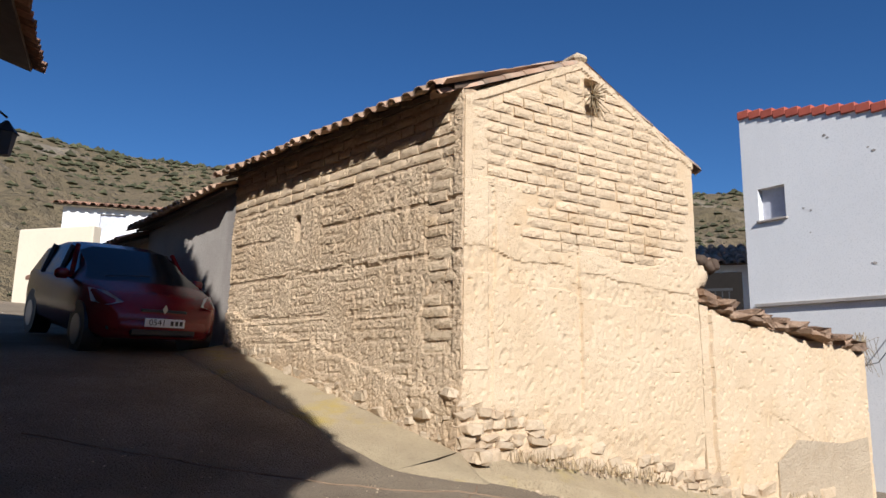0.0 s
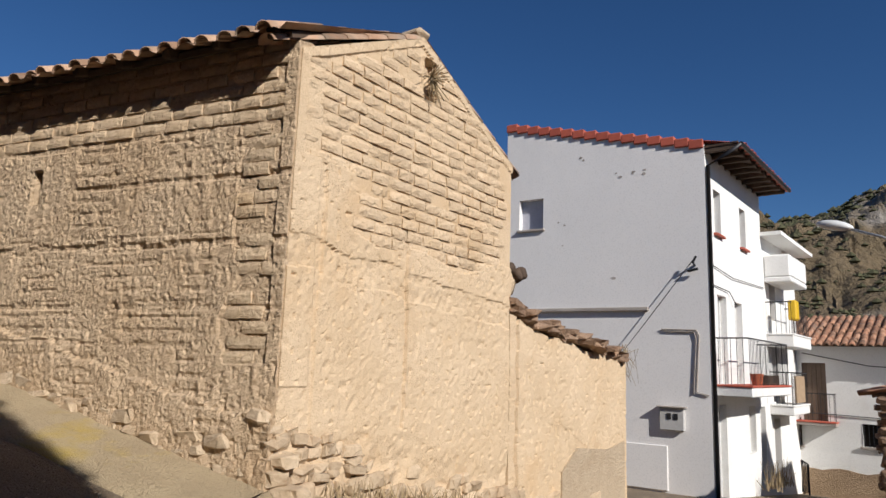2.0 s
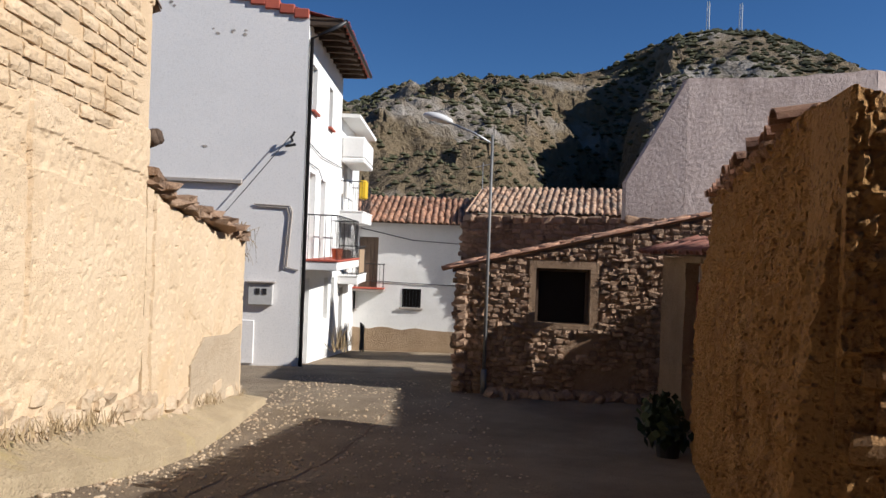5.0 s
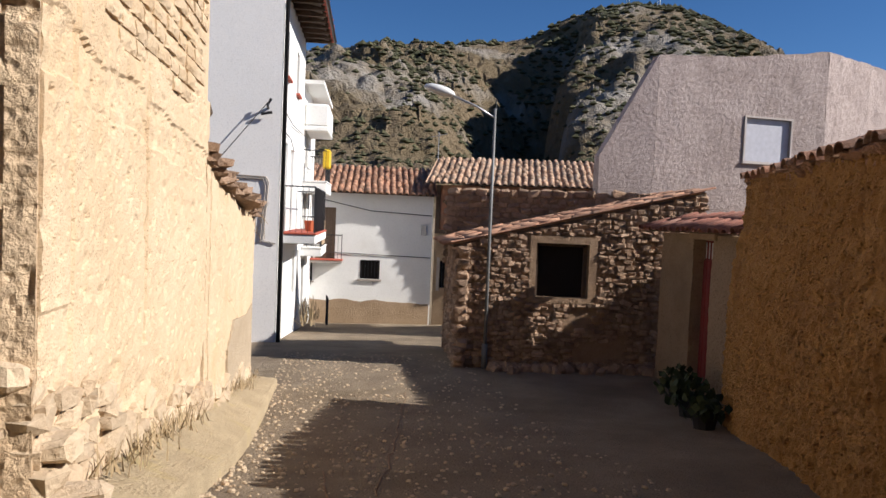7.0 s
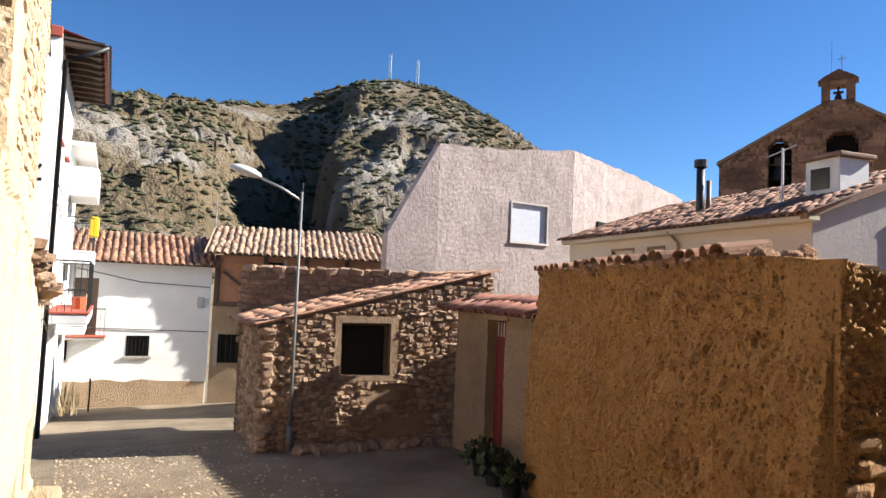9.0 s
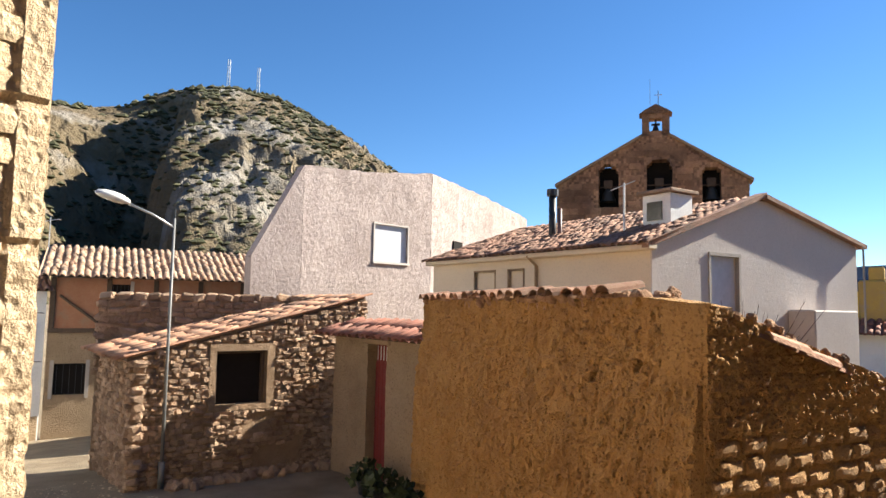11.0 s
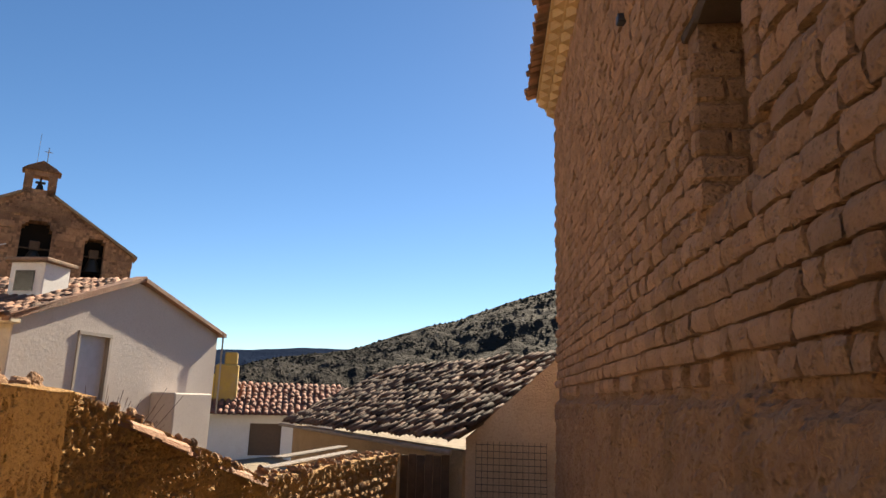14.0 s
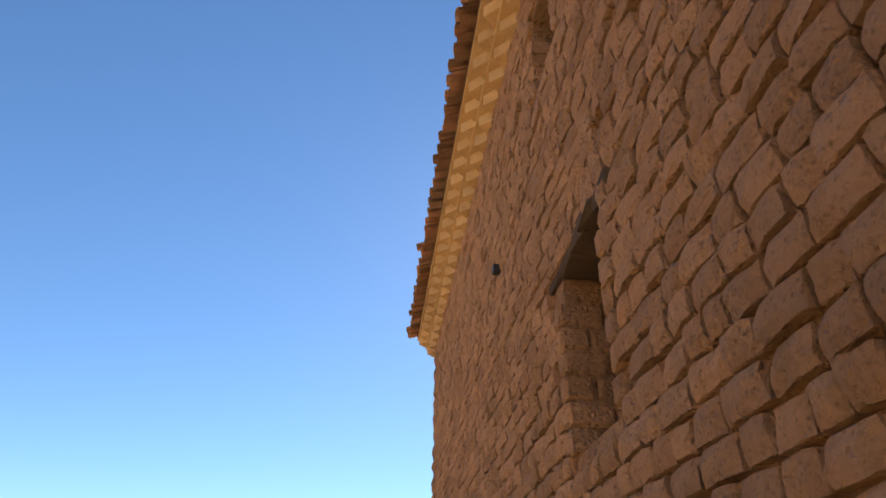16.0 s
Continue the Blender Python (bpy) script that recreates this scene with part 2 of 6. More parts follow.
# ---- mesh tools ----
class Shape:
    """Vertices and faces of one mesh."""

    def __init__(self):
        self.v, self.f = [], []

    def add(self, vs, fs, m=None):
        k = len(self.v)
        self.v += [tuple(m @ Vector(p)) for p in vs] if m is not None else [tuple(p) for p in vs]
        self.f += [tuple(i + k for i in f) for f in fs]
        return self

    def box(self, x0, x1, y0, y1, z0, z1, m=None):
        vs = [(x, y, z) for z in (z0, z1) for y in (y0, y1) for x in (x0, x1)]
        return self.add(vs, [(0, 2, 3, 1), (4, 5, 7, 6), (0, 1, 5, 4), (2, 6, 7, 3), (0, 4, 6, 2), (1, 3, 7, 5)], m)

    def chamfer(self, x0, x1, y0, y1, z0, z1, c=0.02, m=None, jit=0.0, rnd=None):
        """A box with cut edges and corners, shaken by jit."""
        X, Y, Z = (x0, x1), (y0, y1), (z0, z1)
        vs, idx = [], {}
        for i in (0, 1):
            for j in (0, 1):
                for k in (0, 1):
                    dx, dy, dz = (c if i == 0 else -c), (c if j == 0 else -c), (c if k == 0 else -c)
                    for a, off in enumerate(((0, dy, dz), (dx, 0, dz), (dx, dy, 0))):
                        idx[i, j, k, a] = len(vs)
                        p = [X[i] + off[0], Y[j] + off[1], Z[k] + off[2]]
                        if jit:
                            p = [q + rnd.uniform(-jit, jit) for q in p]
                        vs.append(p)
        g = lambda *a: idx[a]
        fs = []
        for s in (0, 1):
            fs += [[g(s, 0, 0, 0), g(s, 1, 0, 0), g(s, 1, 1, 0), g(s, 0, 1, 0)], [g(0, s, 0, 1), g(1, s, 0, 1), g(1, s, 1, 1), g(0, s, 1, 1)], [g(0, 0, s, 2), g(1, 0, s, 2), g(1, 1, s, 2), g(0, 1, s, 2)]]
        for i in (0, 1):
            for j in (0, 1):
                fs += [[g(i, j, 0, 0), g(i, j, 1, 0), g(i, j, 1, 1), g(i, j, 0, 1)], [g(i, 0, j, 0), g(i, 1, j, 0), g(i, 1, j, 2), g(i, 0, j, 2)], [g(0, i, j, 1), g(1, i, j, 1), g(1, i, j, 2), g(0, i, j, 2)]]
                for k in (0, 1):
                    fs.append([g(i, j, k, 0), g(i, j, k, 1), g(i, j, k, 2)])
        mid = Vector(((x0 + x1) / 2, (y0 + y1) / 2, (z0 + z1) / 2))
        out = []
        for f in fs:
            p = [Vector(vs[i]) for i in f]
            n = (p[1] - p[0]).cross(p[2] - p[0])
            ctr = sum(p, Vector()) / len(p)
            out.append(tuple(f if n.dot(ctr - mid) > 0 else f[::-1]))
        return self.add(vs, out, m)

    def tube(self, pts, r, n=8, r2=None, m=None):
        pts = [Vector(p) for p in pts]
        vs, fs = [], []
        for i, p in enumerate(pts):
            t = (pts[min(i + 1, len(pts) - 1)] - pts[max(i - 1, 0)]).normalized()
            a = t.orthogonal().normalized() if abs(t.z) > 0.95 else t.cross(Vector((0, 0, 1))).normalized()
            b = t.cross(a)
            rr = r if r2 is None else r + (r2 - r) * i / (len(pts) - 1)
            vs += [p + rr * (math.cos(2 * math.pi * k / n) * a + math.sin(2 * math.pi * k / n) * b) for k in range(n)]
        for i in range(len(pts) - 1):
            fs += [(i * n + k, i * n + (k + 1) % n, (i + 1) * n + (k + 1) % n, (i + 1) * n + k) for k in range(n)]
        fs += [tuple(range(n))[::-1], tuple(range((len(pts) - 1) * n, len(pts) * n))]
        return self.add(vs, fs, m)

    def prism(self, poly, y0, y1, m=None):
        """A polygon in x and z, drawn along y."""
        n = len(poly)
        vs = [(x, y0, z) for x, z in poly] + [(x, y1, z) for x, z in poly]
        fs = [tuple(range(n)), tuple(range(2 * n - 1, n - 1, -1))] + [(i, n + i, n + (i + 1) % n, (i + 1) % n) for i in range(n)]
        return self.add(vs, fs, m)

    def tile(self, length=0.45, r=0.09, r2=0.075, m=None, n=6, lift=0.06, t=0.014):
        """A barrel tile: x across, from y = 0 (low, wide end) up to y = length."""
        vs, fs = [], []
        for y, rr in ((0, r), (length, r2)):
            for rad in (rr, rr - t):
                vs += [(rad * math.cos(math.pi * k / n), y, lift * rad / 0.09 * 1.15 * math.sin(math.pi * k / n)) for k in range(n + 1)]
        q = n + 1
        for k in range(n):
            fs += [(k, k + 1, 2 * q + k + 1, 2 * q + k), (q + k, 3 * q + k, 3 * q + k + 1, q + k + 1), (k, q + k, q + k + 1, k + 1), (2 * q + k, 2 * q + k + 1, 3 * q + k + 1, 3 * q + k)]
        return self.add(vs, fs, m)

    def mesh(self, name):
        me = bpy.data.meshes.new(name)
        me.from_pydata(self.v, [], self.f)
        me.validate()
        return me


def part(name, shape, mat, parent=None, label="", smooth=False, kind=""):
    me = shape if isinstance(shape, bpy.types.Mesh) else shape.mesh(name)
    if mat and not me.materials:
        me.materials.append(mat)
    if smooth:
        me.polygons.foreach_set("use_smooth", [True] * len(me.polygons))
    ob = new(name, me)
    ob.parent = parent
    if label or kind:
        tagged(ob, label, "", "", kind)
    return ob


def thing(name, m, label, category, group="", kind=""):
    ob = new(name)
    ob.empty_display_size = 0.2
    ob.matrix_world = m
    return tagged(ob, label, category, group, kind)


def face_frame(p, d, z=0.0):
    """Local x runs along the wall to the viewer's right, y into the wall, z up."""
    d = Vector((d[0], d[1])).normalized()
    return Matrix(((d.x, -d.y, 0, p[0]), (d.y, d.x, 0, p[1]), (0, 0, 1, z), (0, 0, 0, 1)))


def nz(x, y, z=0.0):
    return noise.noise((x, y, z))


def lerp_at(pts, s):
    for (a, b), (c, d) in zip(pts, pts[1:]):
        if s <= c:
            return b + (d - b) * max(0.0, min(1.0, (s - a) / (c - a)))
    return pts[-1][1]


def rough_wall(s0, s1, bottom, top, thick, step, relief, holes=(), cap=0.0):
    """A wall sheet with thickness: outer face pushed by relief(s, z) (positive is out), with holes (s0, s1, z0, z1)."""
    low, high = (lambda s: lerp_at(bottom, s)), (lambda s: lerp_at(top, s) + cap * nz(s * 2.3, 7.7))
    n = max(2, int((s1 - s0) / step))
    ss = sorted(set([s0 + (s1 - s0) * i / n for i in range(n + 1)] + [h for q in holes for h in q[:2]]))
    zmin, zmax = min(b for _, b in bottom), max(b for _, b in top)
    k = max(2, int((zmax - zmin) / step))
    zs = sorted(set([zmin + (zmax - zmin) * i / k for i in range(k + 1)] + [h for q in holes for h in q[2:]]))
    vs, ids, fs = [], {}, []
    for i, s in enumerate(ss):
        b, t = low(s), high(s)
        for j, z in enumerate(zs):
            zz = min(max(z, b), t)
            ids[i, j] = len(vs)
            vs.append((s, -relief(s, zz), zz))
    m = len(vs)
    vs += [(s, thick, z) for s, y, z in vs]
    used = {}
    for i in range(len(ss) - 1):
        for j in range(len(zs) - 1):
            cs, cz = (ss[i] + ss[i + 1]) / 2, (zs[j] + zs[j + 1]) / 2
            b, t = min(low(ss[i]), low(ss[i + 1])), max(high(ss[i]), high(ss[i + 1]))
            if zs[j + 1] <= b or zs[j] >= t or any(q[0] < cs < q[1] and q[2] < cz < q[3] for q in holes):
                continue
            f = (ids[i, j], ids[i + 1, j], ids[i + 1, j + 1], ids[i, j + 1])
            fs += [f, tuple(m + a for a in f[::-1])]
            for a, c in zip(f, f[1:] + f[:1]):
                used[a, c] = used.get((a, c), 0) + 1
    for a, c in list(used):
        if (c, a) not in used:
            fs.append((c, a, m + a, m + c))
    sh = Shape()
    sh.add(vs, fs)
    return sh


def brick_meshes(name, w, h, d, c, jit, mat, count=6, seed=1):
    """Hand-made bricks: an uneven front with worn edges, drawn back to four corners behind."""
    rnd, out = random.Random(seed), []
    nx, nk = 4, 3
    for _ in range(count):
        vs, fs = [], []
        tilt, twist = rnd.gauss(0, jit * 0.5), rnd.gauss(0, jit * 0.5)
        for k in range(nk + 1):
            for i in range(nx + 1):
                ex, ez = i in (0, nx), k in (0, nk)
                u, v = i / nx - 0.5, k / nk - 0.5
                x = w * u + (rnd.uniform(-jit, jit) if not ex else -math.copysign(rnd.uniform(0, jit), u))
                z = h * v + (rnd.uniform(-jit, jit) * 0.8 if not ez else -math.copysign(rnd.uniform(0, jit), v))
                back = c * (1.7 if ex and ez else 1.0 if ex or ez else 0.0) * rnd.uniform(0.6, 1.4)
                vs.append((x, -d / 2 + back + tilt * u * 2 + twist * v * 2 + rnd.gauss(0, jit * 0.3), z))
        q = len(vs)
        vs += [(-w / 2, d / 2, -h / 2), (w / 2, d / 2, -h / 2), (w / 2, d / 2, h / 2), (-w / 2, d / 2, h / 2)]
        g = lambda i, k: k * (nx + 1) + i
        fs += [(g(i, k), g(i + 1, k), g(i + 1, k + 1), g(i, k + 1)) for k in range(nk) for i in range(nx)]
        fs.append(tuple([g(i, 0) for i in range(nx, -1, -1)] + [q, q + 1]))
        fs.append(tuple([g(i, nk) for i in range(nx + 1)] + [q + 2, q + 3]))
        fs.append(tuple([g(0, k) for k in range(nk + 1)] + [q + 3, q]))
        fs.append(tuple([g(nx, k) for k in range(nk, -1, -1)] + [q + 1, q + 2]))
        me = Shape().add(vs, fs).mesh(name)
        me.materials.append(mat)
        out.append(me)
    return out


def lay(name, pieces, meshes, mat, parent, near=300, far_label=""):
    """Pieces as (matrix): the first become parts, the rest one joined mesh."""
    for i, m in enumerate(pieces[:near]):
        ob = new(name, meshes[i % len(meshes)])
        ob.parent, ob.matrix_local = parent, m
    if len(pieces) > near:
        sh = Shape()
        raw = [([v.co.copy() for v in me.vertices], [tuple(p.vertices) for p in me.polygons]) for me in meshes]
        for i, m in enumerate(pieces[near:]):
            sh.add(*raw[i % len(raw)], m)
        ob = part("further_" + name + "_work", sh, mat, parent, far_label or "the further courses of the same " + name, False, "stuff")


def place(x, y, z, rx=0.0, ry=0.0, rz=0.0, sx=1.0, sy=1.0, sz=1.0):
    return Matrix.LocRotScale((x, y, z), Euler((rx, ry, rz)), (sx, sy, sz))


def tile_roof(parent, mat, corner, along, up, width, length, name="roof", pitch=0.21, rows=None, wobble=0.012, seed=3, deck=True, near=0, under=0.05, gap=0.0):
    """Barrel tiles over a slope: corner is the low left end, along runs by the eave, up runs up the slope (both 3D, local)."""
    rnd = random.Random(seed)
    along, up, corner = Vector(along).normalized(), Vector(up).normalized(), Vector(corner)
    nrm = along.cross(up)
    if nrm.z < 0:
        nrm = -nrm
    base = Matrix((along, up, nrm)).transposed().to_4x4()
    cols, rows = max(1, int(width / pitch)), rows or max(1, int(length / 0.34))
    sh, chan = Shape(), Shape()
    for c in range(cols):
        for r in range(rows):
            if gap and rnd.random() < gap:
                continue
            x, y = (c + 0.5) * width / cols + rnd.gauss(0, wobble * 0.6), r * length / rows + rnd.gauss(0, wobble)
            m = Matrix.Translation(corner) @ base @ place(x, y - 0.04, 0.03 + rnd.gauss(0, wobble * 0.4), 0.045, rnd.gauss(0, 0.03), rnd.gauss(0, wobble * 2.2))
            sh.tile(length / rows + 0.07, pitch * 0.4, pitch * 0.33, m)
    if deck:
        m = Matrix.Translation(corner) @ base
        part(name + "_deck", Shape().box(0, width, 0.14, length, -under, 0.0, m), M_DARKWOOD, parent)
        for c in range(cols + 1):
            chan.add([(c * width / cols + dx, y, z) for y in (-0.03, length) for dx, z in ((-pitch * 0.36, 0.05), (0, 0.012), (pitch * 0.36, 0.05))], [(0, 1, 4, 3), (1, 2, 5, 4)], m)
        part("channel_tiles", chan, mat, parent, kind="stuff")
    return part(name + "_tiles", sh, mat, parent, "overlapping barrel clay tiles", True, "stuff")


# ---- ground ----
def soft(t, k):
    return k * math.log1p(math.exp(min(60.0, t / k)))


def smooth(t, a, b):
    t = max(0.0, min(1.0, (t - a) / (b - a)))
    return t * t * (3 - 2 * t)


def gz(x, y):
    """Height of the street: uphill beside the facade, a lane that drops along the gable."""
    u = ((x - 0.2) * 0.846 + (y - 6.75) * 0.532) / 1.1
    v = (-(x - 0.2) * 0.532 + (y - 6.75) * 0.846) / 1.1
    u, v = max(-25.0, min(45.0, u)), max(-30.0, min(22.0, v))
    a = -0.3 * soft(u + 0.2, 0.4) + 0.24 * soft(u - 3.2, 0.7) - 0.05 * soft(u - 10, 1.0)
    b = (0.215 * min(v, 4.0) + 0.1 * max(0.0, v - 4.0) if v > 0 else 0.1 * v) * (1 - smooth(u, -0.3, 3.0))
    return 1.1 * (0.72 + a + b)


def ground_grid():
    def axis(lo, hi, step, far):
        a = [lo + i * step for i in range(int((hi - lo) / step) + 1)]
        g, s = step, 0.0
        out_hi, out_lo = [], []
        while s < far:
            g *= 1.35
            s += g
            out_hi.append(hi + s), out_lo.append(lo - s)
        return out_lo[::-1] + a + out_hi
    xs, ys = axis(-9, 27, 0.22, 2500), axis(-9, 22, 0.22, 2500)
    sh = Shape()
    n = len(ys)
    vs = [(x, y, gz(x, y) + (0.012 * nz(x * 0.9, y * 0.9) + 0.006 * nz(x * 4, y * 4) if abs(x) < 40 else 0)) for x in xs for y in ys]
    sh.add(vs, [(i * n + j, (i + 1) * n + j, (i + 1) * n + j + 1, i * n + j + 1) for i in range(len(xs) - 1) for j in range(n - 1)])
    return sh


tagged(part("ground", ground_grid(), M_CONCRETE, None, smooth=True), "worn sandy concrete street with gravel and cracks", "ground", kind="structure")

I4 = Matrix.Identity(4)
U_GABLE, U_FACADE = Vector((0.848, 0.53)), Vector((-0.69, 0.725))
A0 = Vector((0.2, 6.75))


def fbm(s, z, seed=0.0):
    return 0.55 * nz(s * 1.3, z * 1.3, seed) + 0.3 * nz(s * 4, z * 4, seed + 3) + 0.2 * nz(s * 11, z * 11, seed + 5) + 0.12 * nz(s * 24, z * 24, seed + 8)


def courses(s0, s1, z0, z1, w, h, inside, rnd, depth=0.1, out=0.0, joint=0.02, slope=0.0, drop=0.0, rough=1.0, spread=0.15):
    """Running-bond places in a wall's local x and z, for unit bricks of size w x depth x h."""
    res, r, z = [], 0, z0
    while z < z1:
        s = s0 - (w * 0.5 if r % 2 else 0) + rnd.uniform(-0.03, 0.03)
        while s < s1:
            ww = w * rnd.uniform(0.97 - spread, 0.97 + spread)
            cs, cz = s + ww / 2, z + h / 2 + slope * (s - s0) + 0.012 * nz(s * 1.5, z * 3)
            if inside(cs, cz) and cs - ww / 2 > s0 - 0.06 and cs + ww / 2 < s1 + 0.06 and rnd.random() >= drop:
                res.append(place(cs, depth / 2 - out + rnd.gauss(0, 0.006 * rough), cz, rnd.gauss(0, 0.025 * rough), rnd.gauss(0, 0.014 * rough), rnd.gauss(0, 0.025 * rough), (ww - joint) / w, 1, rnd.uniform(0.93, 1.0) * (h - joint) / h))
            s += ww
        z += h
        r += 1
    return res


def rubble(s0, s1, z0, z1, size, inside, rnd, flat=0.7, sink=0.08):
    res, z = [], z0
    while z < z1:
        h = size * flat * rnd.uniform(0.6, 1.3)
        s = s0 + rnd.uniform(-0.1, 0)
        while s < s1:
            w = size * rnd.uniform(0.6, 1.7)
            if inside(s + w / 2, z + h / 2):
                res.append(place(s + w / 2, sink + rnd.gauss(0, 0.015), z + h / 2 + rnd.gauss(0, 0.012), rnd.gauss(0, 0.13), rnd.gauss(0, 0.14), rnd.gauss(0, 0.15), w * 1.0, 0.2, h * 0.97))
            s += w
        z += h * 0.98
    return res


def stone_meshes(mat, count=8, seed=5):
    """Unit stones, uneven and blunt."""
    rnd, out = random.Random(seed), []
    for _ in range(count):
        me = Shape().chamfer(-0.5, 0.5, -0.5, 0.5, -0.5, 0.5, 0.17, None, 0.1, rnd).mesh("stone")
        me.materials.append(mat)
        out.append(me)
    return out


STONES, STONES_PALE = stone_meshes(M_STONE), stone_meshes(M_STONE_PALE, 8, 9)

# ---- adobe house on the corner ----
house = thing("adobe_house", I4, "old two-slope adobe house with eroded plaster and clay tile roof", "house")
GABLE = face_frame(A0, U_GABLE)
gab_top = [(0, 4.36), (1.63, 5.16), (3.55, 4.27)]
gab_bot = [(0, 0.45), (3.6, -0.2), (7.6, -0.9)]
rnd = random.Random(11)


def gable_bricks(s, z):
    return z > 2.92 + 0.2 * nz(s * 1.2, 4.4) and z < lerp_at(gab_top, s) - 0.1 and not (z < 3.5 and s < 0.75) and not (abs(s - 1.78) < 0.13 and abs(z - 4.75) < 0.22)


def gable_relief(s, z):
    r = 0.016 * fbm(s, z, 2.0) - 0.03 * max(0.0, nz(s * 9, z * 9, 7) - 0.28) + 0.005 * nz(s * 19, z * 15, 6) - 0.06 * max(0.0, nz(s * 24, z * 18, 1) - 0.36)
    if gable_bricks(s, z):
        r = 0.35 * r - (0.022 if s > 0.1 else 0.002)
    band = z - (2.78 - 0.08 * s + 0.08 * nz(s * 2, 1))
    if -0.25 < band < 0.02:
        r -= 0.012 * (1 + nz(s * 3, z * 5)) + 0.012 * nz(s * 14, z * 10, 3)
    for cs, d in ((1.55, 0.03), (0.35, 0.02)):
        if abs(s - cs - 0.05 * nz(z * 2, cs)) < 0.025 and 1.2 < z < 3.4:
            r -= d
    if abs(s - 1.78) < 0.11 and abs(z - 4.75) < 0.2:
        r -= 0.12
    foot = 0.93 - 0.175 * s
    low = (foot + 0.45 + 0.25 * nz(s * 1.5, 9) - z) / 0.25
    if low > 0:
        r += min(1.0, low) * (-0.03 + 0.03 * nz(s * 6, z * 6, 3))
    if s < 0.3 and z > 1.6:
        r += 0.012
    return r


gable = part("wall_gable", rough_wall(0, 3.55, gab_bot, gab_top, 0.5, 0.018, gable_relief), M_ADOBE, house, "sunlit pale ochre plaster with pits, cracks and bare brick courses above")
gable.matrix_local = GABLE
BR = brick_meshes("brick", 0.31, 0.118, 0.1, 0.009, 0.007, M_BRICK, 30, 4)
lay("brick", courses(0.02, 3.5, 2.86, 5.2, 0.31, 0.118, gable_bricks, rnd, out=-0.001, joint=0.01, slope=-0.006, drop=0.04, rough=0.6, spread=0.22), BR, M_BRICK, gable)


def gable_stones(s, z):
    foot = 0.93 - 0.175 * s
    return foot - 0.3 < z < foot + 0.12 + (0.35 * max(0, 1 - s / 1.2)) + 0.2 * nz(s * 1.7, 2.2)


lay("stone", rubble(-0.03, 3.6, -0.2, 1.5, 0.16, gable_stones, rnd, sink=0.088), STONES_PALE, M_STONE_PALE, gable, 160)

LF = 4.85
FACADE = face_frame(A0 + U_FACADE * LF + Vector((-0.725, -0.69)) * 0.032, -U_FACADE)


def foot_f(s):
    return 1.93 - 0.215 * s


def facade_bricks(s, z):
    return (z > 3.72 + 0.06 * nz(s * 0.8, 3) or (s > 4.32 + 0.12 * nz(z * 2.2, 6) and z > 1.75)) and z < 4.42


def facade_relief(s, z):
    drip = nz(s * 13, z * 4.5, 2)
    r = 0.02 * fbm(s, z, 12.0) + 0.022 * max(0.0, drip) - 0.04 * max(0.0, nz(s * 20, z * 13, 7) - 0.22) + 0.009 * nz(s * 31, z * 24, 4) - 0.008
    row = (z + 0.02 * nz(s * 1.5, 8.0)) / 0.118
    bed = abs(row - round(row)) * 0.118
    if bed < 0.016 and nz(s * 1.7, z * 1.7, 15) > 0.06:
        r -= 0.011
    if facade_bricks(s, z):
        r = 0.5 * r - (0.022 if s < LF - 0.12 else 0.0)
    if abs(s - 1.82) < 0.07 and abs(z - 3.38) < 0.16:
        r -= 0.15
    for q, d in ((2.75, 0.02), (3.3, 0.016), (2.2, 0.016)):
        if abs(z - q - 0.03 * nz(s * 1.6, q)) < 0.025 and nz(s * 0.9, q) > -0.1:
            r -= d
    if z < foot_f(s) + 0.42 + 0.12 * nz(s * 2, 5):
        r += 0.03 + 0.02 * nz(s * 5, z * 5, 6)
    return r


facade = part("wall_facade", rough_wall(0, LF, [(0, 1.5), (LF, 0.45)], [(0, 4.46), (LF, 4.46)], 0.5, 0.022, facade_relief), M_ADOBE_SIDE, house, "weathered crumbling adobe plaster over a rubble foot")
facade.matrix_local = FACADE
lay("brick", courses(0.0, LF - 0.05, 1.75, 4.42, 0.31, 0.118, facade_bricks, rnd, out=-0.003, joint=0.01, drop=0.03, rough=0.6, spread=0.3), BR, M_BRICK, facade)
lay("stone", rubble(0, LF + 0.05, 0.4, 2.0, 0.19, lambda s, z: foot_f(s) - 0.3 < z < foot_f(s) + 0.12 + 0.2 * smooth(s, 3.6, 4.8) + 0.1 * nz(s * 2.2, 8), rnd), STONES_PALE, M_STONE_PALE, facade, 160)
inw = Vector((0.725, 0.69))
eave0 = FACADE @ Vector((-0.1, -0.26, 4.37))
tile_roof(house, M_TILE_PALE, eave0, (0.69, -0.725, 0), (inw.x * 1.89, inw.y * 1.89, 0.826), LF + 0.11, 2.08, "front_slope", seed=5, wobble=0.02)
gp = GABLE @ Vector((3.72, 0.1, 4.17))
tile_roof(house, M_TILE_PALE, gp, (-0.53, 0.848, 0), (-0.848 * 2.05, -0.53 * 2.05, 0.98), 4.8, 2.27, "rear_slope", seed=6)
